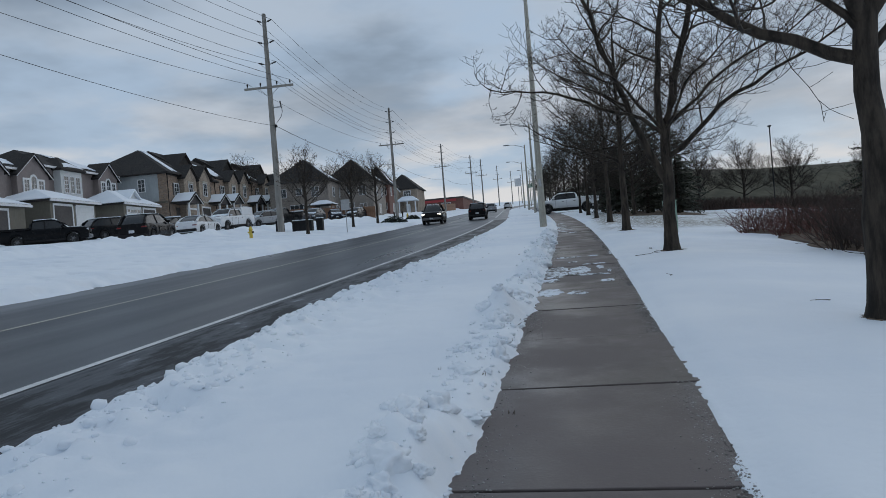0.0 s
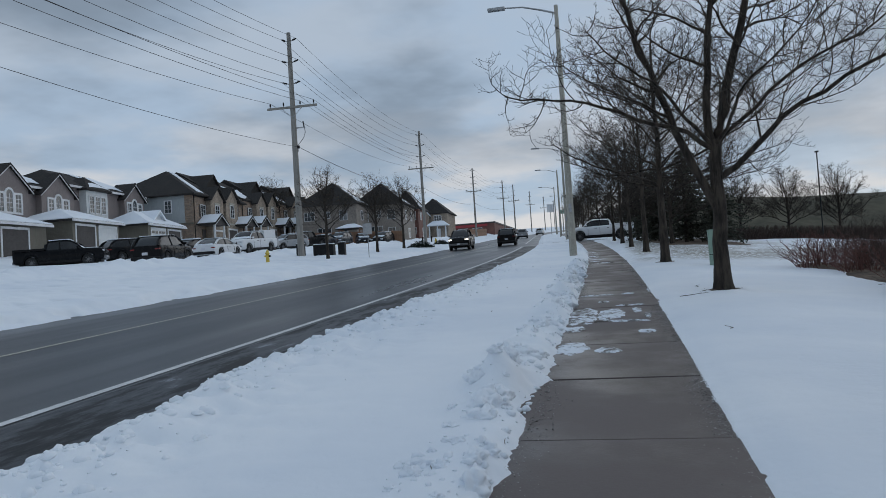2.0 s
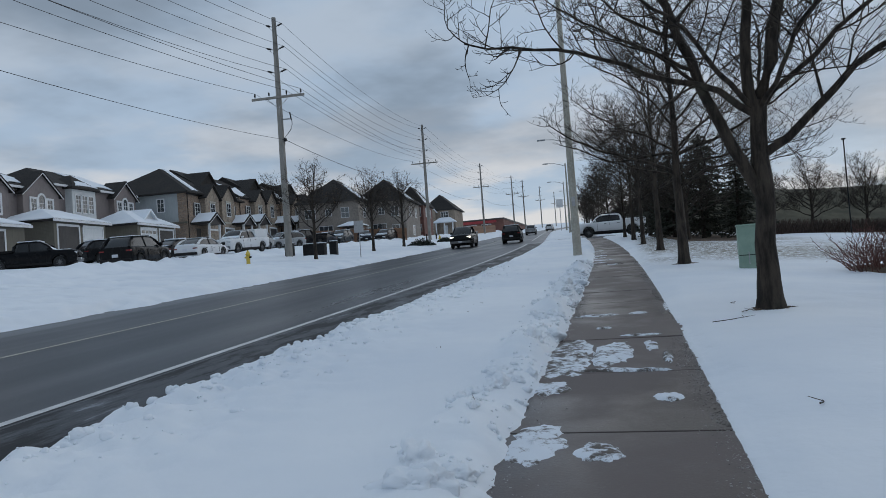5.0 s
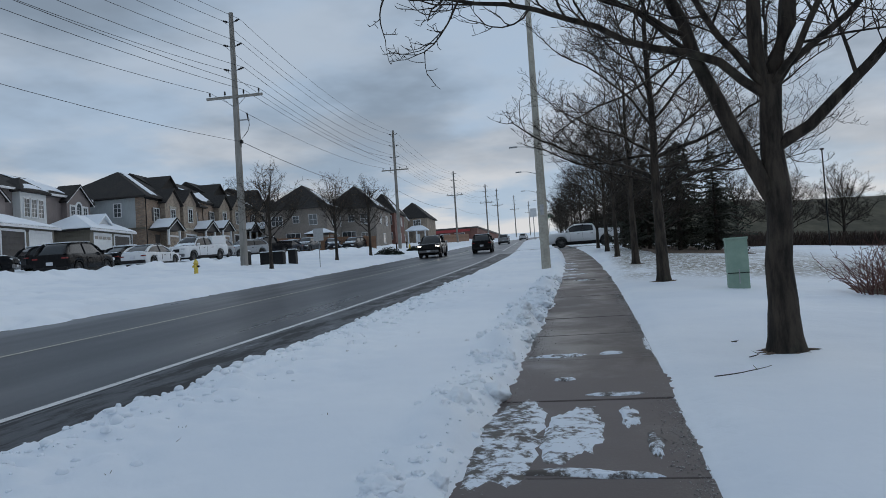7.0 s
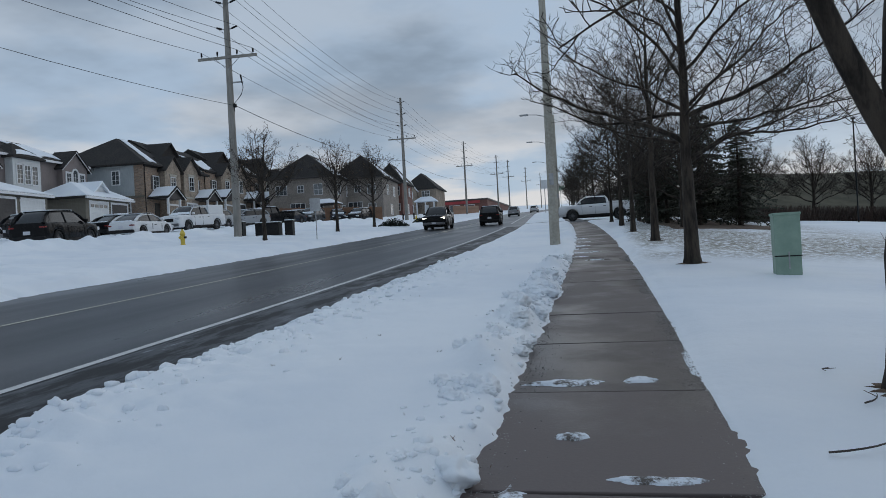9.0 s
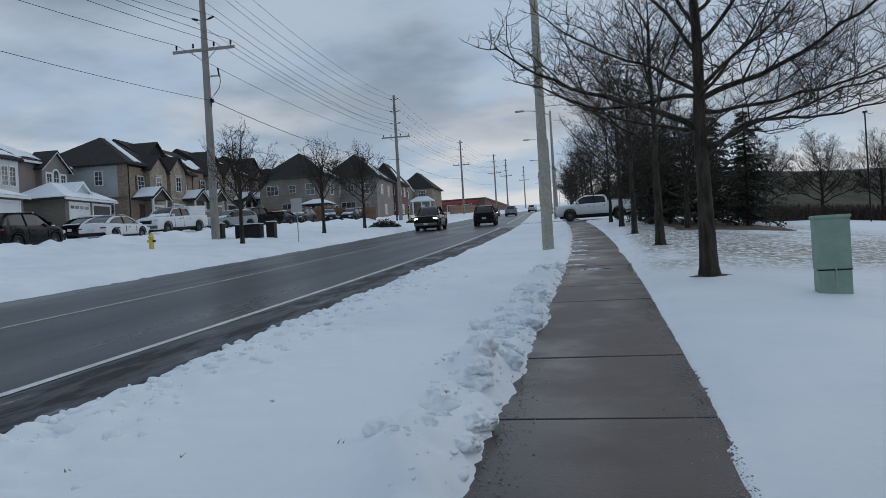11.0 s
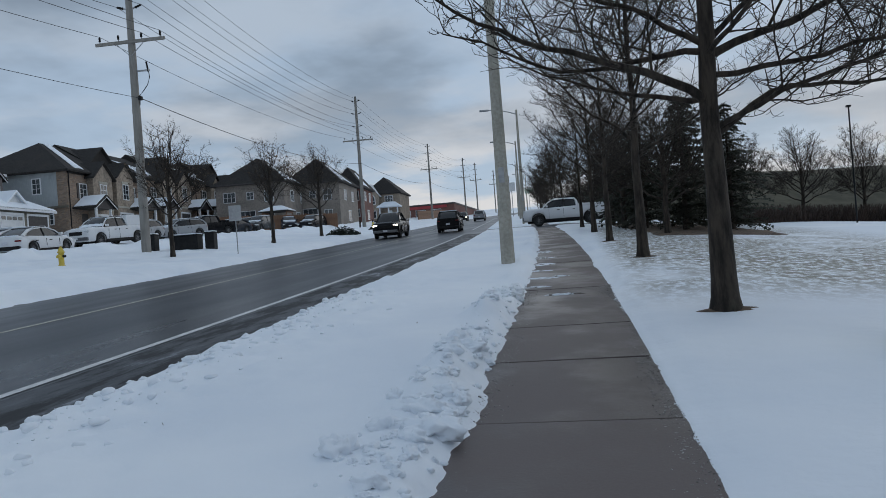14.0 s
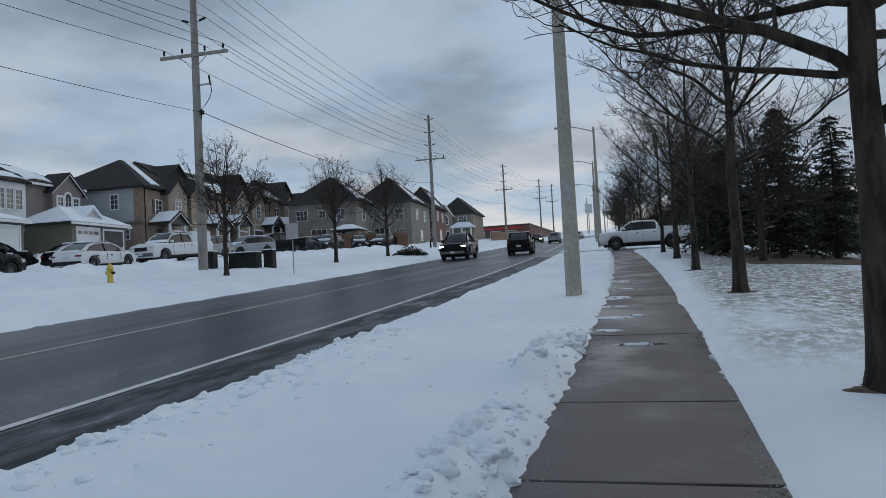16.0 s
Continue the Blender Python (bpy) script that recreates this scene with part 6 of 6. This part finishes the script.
def post_sign(u, y):
    t = thing("street_sign", snowy(u, y, 0, -0.05), "thin steel sign post with a pale sign panel", "sign")
    part("post", rod((0, 0, -0.1), (0, 0, 2.5), 0.028, None, 6), M["steel"], t)
    part("panel", boxed(-0.32, 0.32, -0.05, -0.03, 1.75, 2.5, 0.008), M["steel"], t)


post_sign(-15.1, 50.2)
for y in (104.0, 112.0):
    t = thing("bollard", snowy(-20.4, y - 2.0, 0, -0.05), "short dark wooden post in the snow", "post", "posts on the verge")
    part("post", rod((0, 0, -0.1), (0, 0, 0.9), 0.11, 0.1, 8), M["bark"], t)


def back_lamp(u, y):
    t = thing("lamp_column", snowy(u, y, 0, -0.05), "slim dark lamp column at the back of the lawn", "street lamp")
    part("column", rod((0, 0, -0.2), (0, 0, 6.6), 0.05, 0.04, 8), M["black"], t)
    part("lamp_head", boxed(-0.12, 0.12, -0.12, 0.12, 6.55, 6.66, 0.02), M["black"], t)


back_lamp(17.2, 62.0)

# ---------------------------------------------------------------- snow details


def snow_patch(u, y, ru, ry, seed, h=0.016):
    """Trodden snow left lying on the pavement."""
    v, f = [], []
    n, m = 46, 4
    p0 = at(u, y)
    for j in range(m + 1):
        k = (j + 0.02) / m
        for i in range(n):
            a = i * math.tau / n
            q = 1 + 0.45 * noise.noise((math.cos(a) * 1.4, math.sin(a) * 1.4, seed)) + 0.3 * noise.noise((math.cos(a) * 5, math.sin(a) * 5, seed))
            x, yy = math.cos(a) * ru * q * k, math.sin(a) * ry * q * k
            z = h * (1 - k ** 3) + 0.007 * noise.noise((x * 9, yy * 9, seed)) - (0.012 if j == m else 0)
            v.append((p0.x + x, p0.y + yy, p0.z + SLOPE * yy + z))
    for j in range(m):
        for i in range(n):
            f.append((j * n + i, j * n + (i + 1) % n, (j + 1) * n + (i + 1) % n, (j + 1) * n + i))
    f.append(tuple(range(n)))
    me = bpy.data.meshes.new("snow_patch")
    me.from_pydata(v, [], f)
    me.materials.append(M["patch"])
    me.shade_smooth()
    tagged(new("snow_patch", me), "thin trodden snow left on the damp pavement", "snow", "snow patches", "stuff")


for i, (u, y, ru, ry) in enumerate([(-0.50, 13.3, 0.30, 0.95), (-0.10, 13.5, 0.22, 0.7), (0.30, 13.9, 0.07, 0.34), (0.20, 14.55, 0.24, 0.06), (-0.30, 16.5, 0.26, 0.09), (0.22, 16.55, 0.13, 0.08),
                                    (-0.52, 10.5, 0.22, 0.42), (-0.12, 10.3, 0.14, 0.2), (0.34, 11.6, 0.10, 0.16), (-0.2, 15.2, 0.1, 0.08), (-0.55, 12.0, 0.16, 0.3),
                                    (-0.55, 29.5, 0.32, 0.10), (-0.45, 31.0, 0.34, 0.16), (-0.5, 32.6, 0.30, 0.12), (-0.52, 34.3, 0.34, 0.3), (-0.5, 36.4, 0.36, 0.4), (-0.5, 39.0, 0.3, 0.5), (-0.1, 31.2, 0.2, 0.05), (-0.1, 28.3, 0.3, 0.05),
                                    (-0.1, 12.65, 0.30, 0.05), (0.2, 12.6, 0.2, 0.04), (0.42, 13.2, 0.05, 0.3)]):
    snow_patch(u, y, ru, ry, i * 3.7)


def crumbs(name, count, place, size, mat, label, seed, rough=0.35):
    """Loose lumps, joined: each a small rough stone shape."""
    rng = random.Random(seed)
    ico = bmesh.new()
    bmesh.ops.create_icosphere(ico, subdivisions=4 if rough > 0.5 else 2 if mat == M["snow"] else 1, radius=1.0)
    base = [v.co.copy() for v in ico.verts]
    tri = [tuple(v.index for v in f.verts) for f in ico.faces]
    ico.free()
    v, f = [], []
    for i in range(count):
        u, y = place(rng)
        s = size(rng)
        p = at(u, y)
        z = p.z + max(-0.004, snow_depth(u, y)) + s * (0.1 if rough < 0.5 else -0.12)
        sx, sy, sz = s * rng.uniform(0.7, 1.4), s * rng.uniform(0.7, 1.4), s * rng.uniform(0.5, 0.9)
        k = len(v)
        for b in base:
            q = 1 + rough * noise.noise((b.x * 1.5 + i, b.y * 1.5, b.z * 1.5)) + rough * 0.5 * noise.noise((b.x * 3.7, b.y * 3.7 + i, b.z * 3.7)) + (0.07 * noise.noise((b.x * 9, b.y * 9 + i, b.z * 9)) if rough > 0.5 else 0.0)
            v.append((p.x + b.x * sx * q, p.y + b.y * sy * q, z + b.z * sz * q))
        f += [(a + k, b + k, c + k) for a, b, c in tri]
    me = bpy.data.meshes.new(name)
    me.from_pydata(v, [], f)
    me.materials.append(mat)
    me.shade_smooth()
    tagged(new(name, me), label, "snow", kind="stuff")




def road_edge_spot(g):
    y = 1.5 + 28 * g.random() ** 1.5
    return ROAD_R + 0.34 * smooth(10.5, 4.0, y) + 0.14 + abs(g.gauss(0, 0.40)), y

crumbs("snow_lumps", 1700, lambda g: road_edge_spot(g), lambda g: 0.008 + 0.05 * g.random() ** 3.2, M["snow"], "churned snow lumps along the road edge", 4)


HEAPS = (3.3, 4.4, 5.2, 6.3, 7.6, 8.6, 9.6, 11.2, 12.3, 14.2, 16.0, 17.4, 18.6, 19.8, 20.8, 21.6, 22.4, 23.6, 24.6, 26.0, 28.0)


def heap_spot(g):
    return min(WALK_L - 0.06, WALK_L - 0.26 + g.gauss(0, 0.13)), g.choice(HEAPS) + g.gauss(0, 0.30)


crumbs("snow_lumps", 330, heap_spot, lambda g: 0.025 + 0.10 * g.random() ** 2.6, M["snow"], "shovelled snow blocks heaped beside the pavement", 5, 0.55)
crumbs("snow_lumps", 700, lambda g: (min(WALK_L - 0.02, WALK_L - 0.18 + g.gauss(0, 0.17)), g.uniform(2.5, 30)), lambda g: 0.008 + 0.03 * g.random() ** 3, M["snow"], "shovelled snow crumbs beside the pavement", 8)
M["slush"] = plain("grey_grit_and_ice", (0.10, 0.09, 0.082), (0.46, 0.45, 0.44), 30, 0.6)
crumbs("slush_grit", 14000, lambda g: (WALK_R - 0.015 - abs(g.gauss(0, 0.085)), 1.5 + 28 * g.random() ** 1.2), lambda g: 0.0016 + 0.006 * g.random() ** 4, M["slush"], "crumbs of ice and grit along the pavement", 6)
crumbs("slush_grit", 6000, lambda g: (WALK_L + 0.03 + abs(g.gauss(0, 0.10)), g.uniform(1.5, 30)), lambda g: 0.0018 + 0.006 * g.random() ** 4, M["slush"], "crumbs of ice and grit along the pavement", 7)


def twig(u, y, turn, ln, seed):
    rng = random.Random(seed)
    o = Tubes()
    p = Vector((0, 0, 0.02))
    d = Vector((1, 0.2, 0.05))
    pts, rad = [p], [0.0055]
    for i in range(8):
        d = (d + Vector((0, rng.uniform(0.0, 0.36), rng.uniform(-0.04, 0.05)))).normalized()
        pts.append(pts[-1] + d * ln / 8)
        rad.append(0.0055 - 0.0005 * i)
    o.add(pts, rad, 6)
    o.add([pts[5], pts[5] + Vector((-0.03, 0.10, 0.02))], [0.003, 0.002], 4)
    ob = tagged(new("fallen_twig", o.mesh("fallen_twig", M["twig"])), "thin dark fallen twig lying on snow", "twig", "fallen twigs")
    ob.matrix_basis = snowy(u, y, turn, 0.0)


def grass_tips():
    """Dead grass blades and bits of bark that poke out of the shovelled snow."""
    rng = random.Random(12)
    o = Tubes()
    for i in range(45):
        u, y = (WALK_L - 0.35 + rng.gauss(0, 0.25), rng.uniform(2.5, 27)) if i % 3 else (rng.uniform(-3.2, -1.2), rng.uniform(3, 26))
        p0 = at(u, y)
        for k in range(rng.randint(1, 3)):
            p = Vector((p0.x + rng.uniform(-0.02, 0.02), p0.y + rng.uniform(-0.02, 0.02), p0.z + max(0, snow_depth(u, y)) - 0.01))
            d = Vector((rng.uniform(-0.8, 0.8), rng.uniform(-0.8, 0.8), 0.8)) * rng.uniform(0.02, 0.04)
            o.add([p, p + d * 0.6, p + d], [0.003, 0.0022, 0.001], 3)
    tagged(new("dead_grass", o.mesh("dead_grass", M["litter"])), "dead grass blades poking through the snow", "grass", kind="stuff")


grass_tips()
twig(1.0, 14.75, -12, 0.62, 1)
twig(1.45, 15.7, 8, 0.26, 2)
twig(2.4, 8.0, 140, 0.2, 3)
twig(1.2, 11.0, 30, 0.12, 4)
twig(1.5, 16.6, 200, 0.25, 5)
slabs()
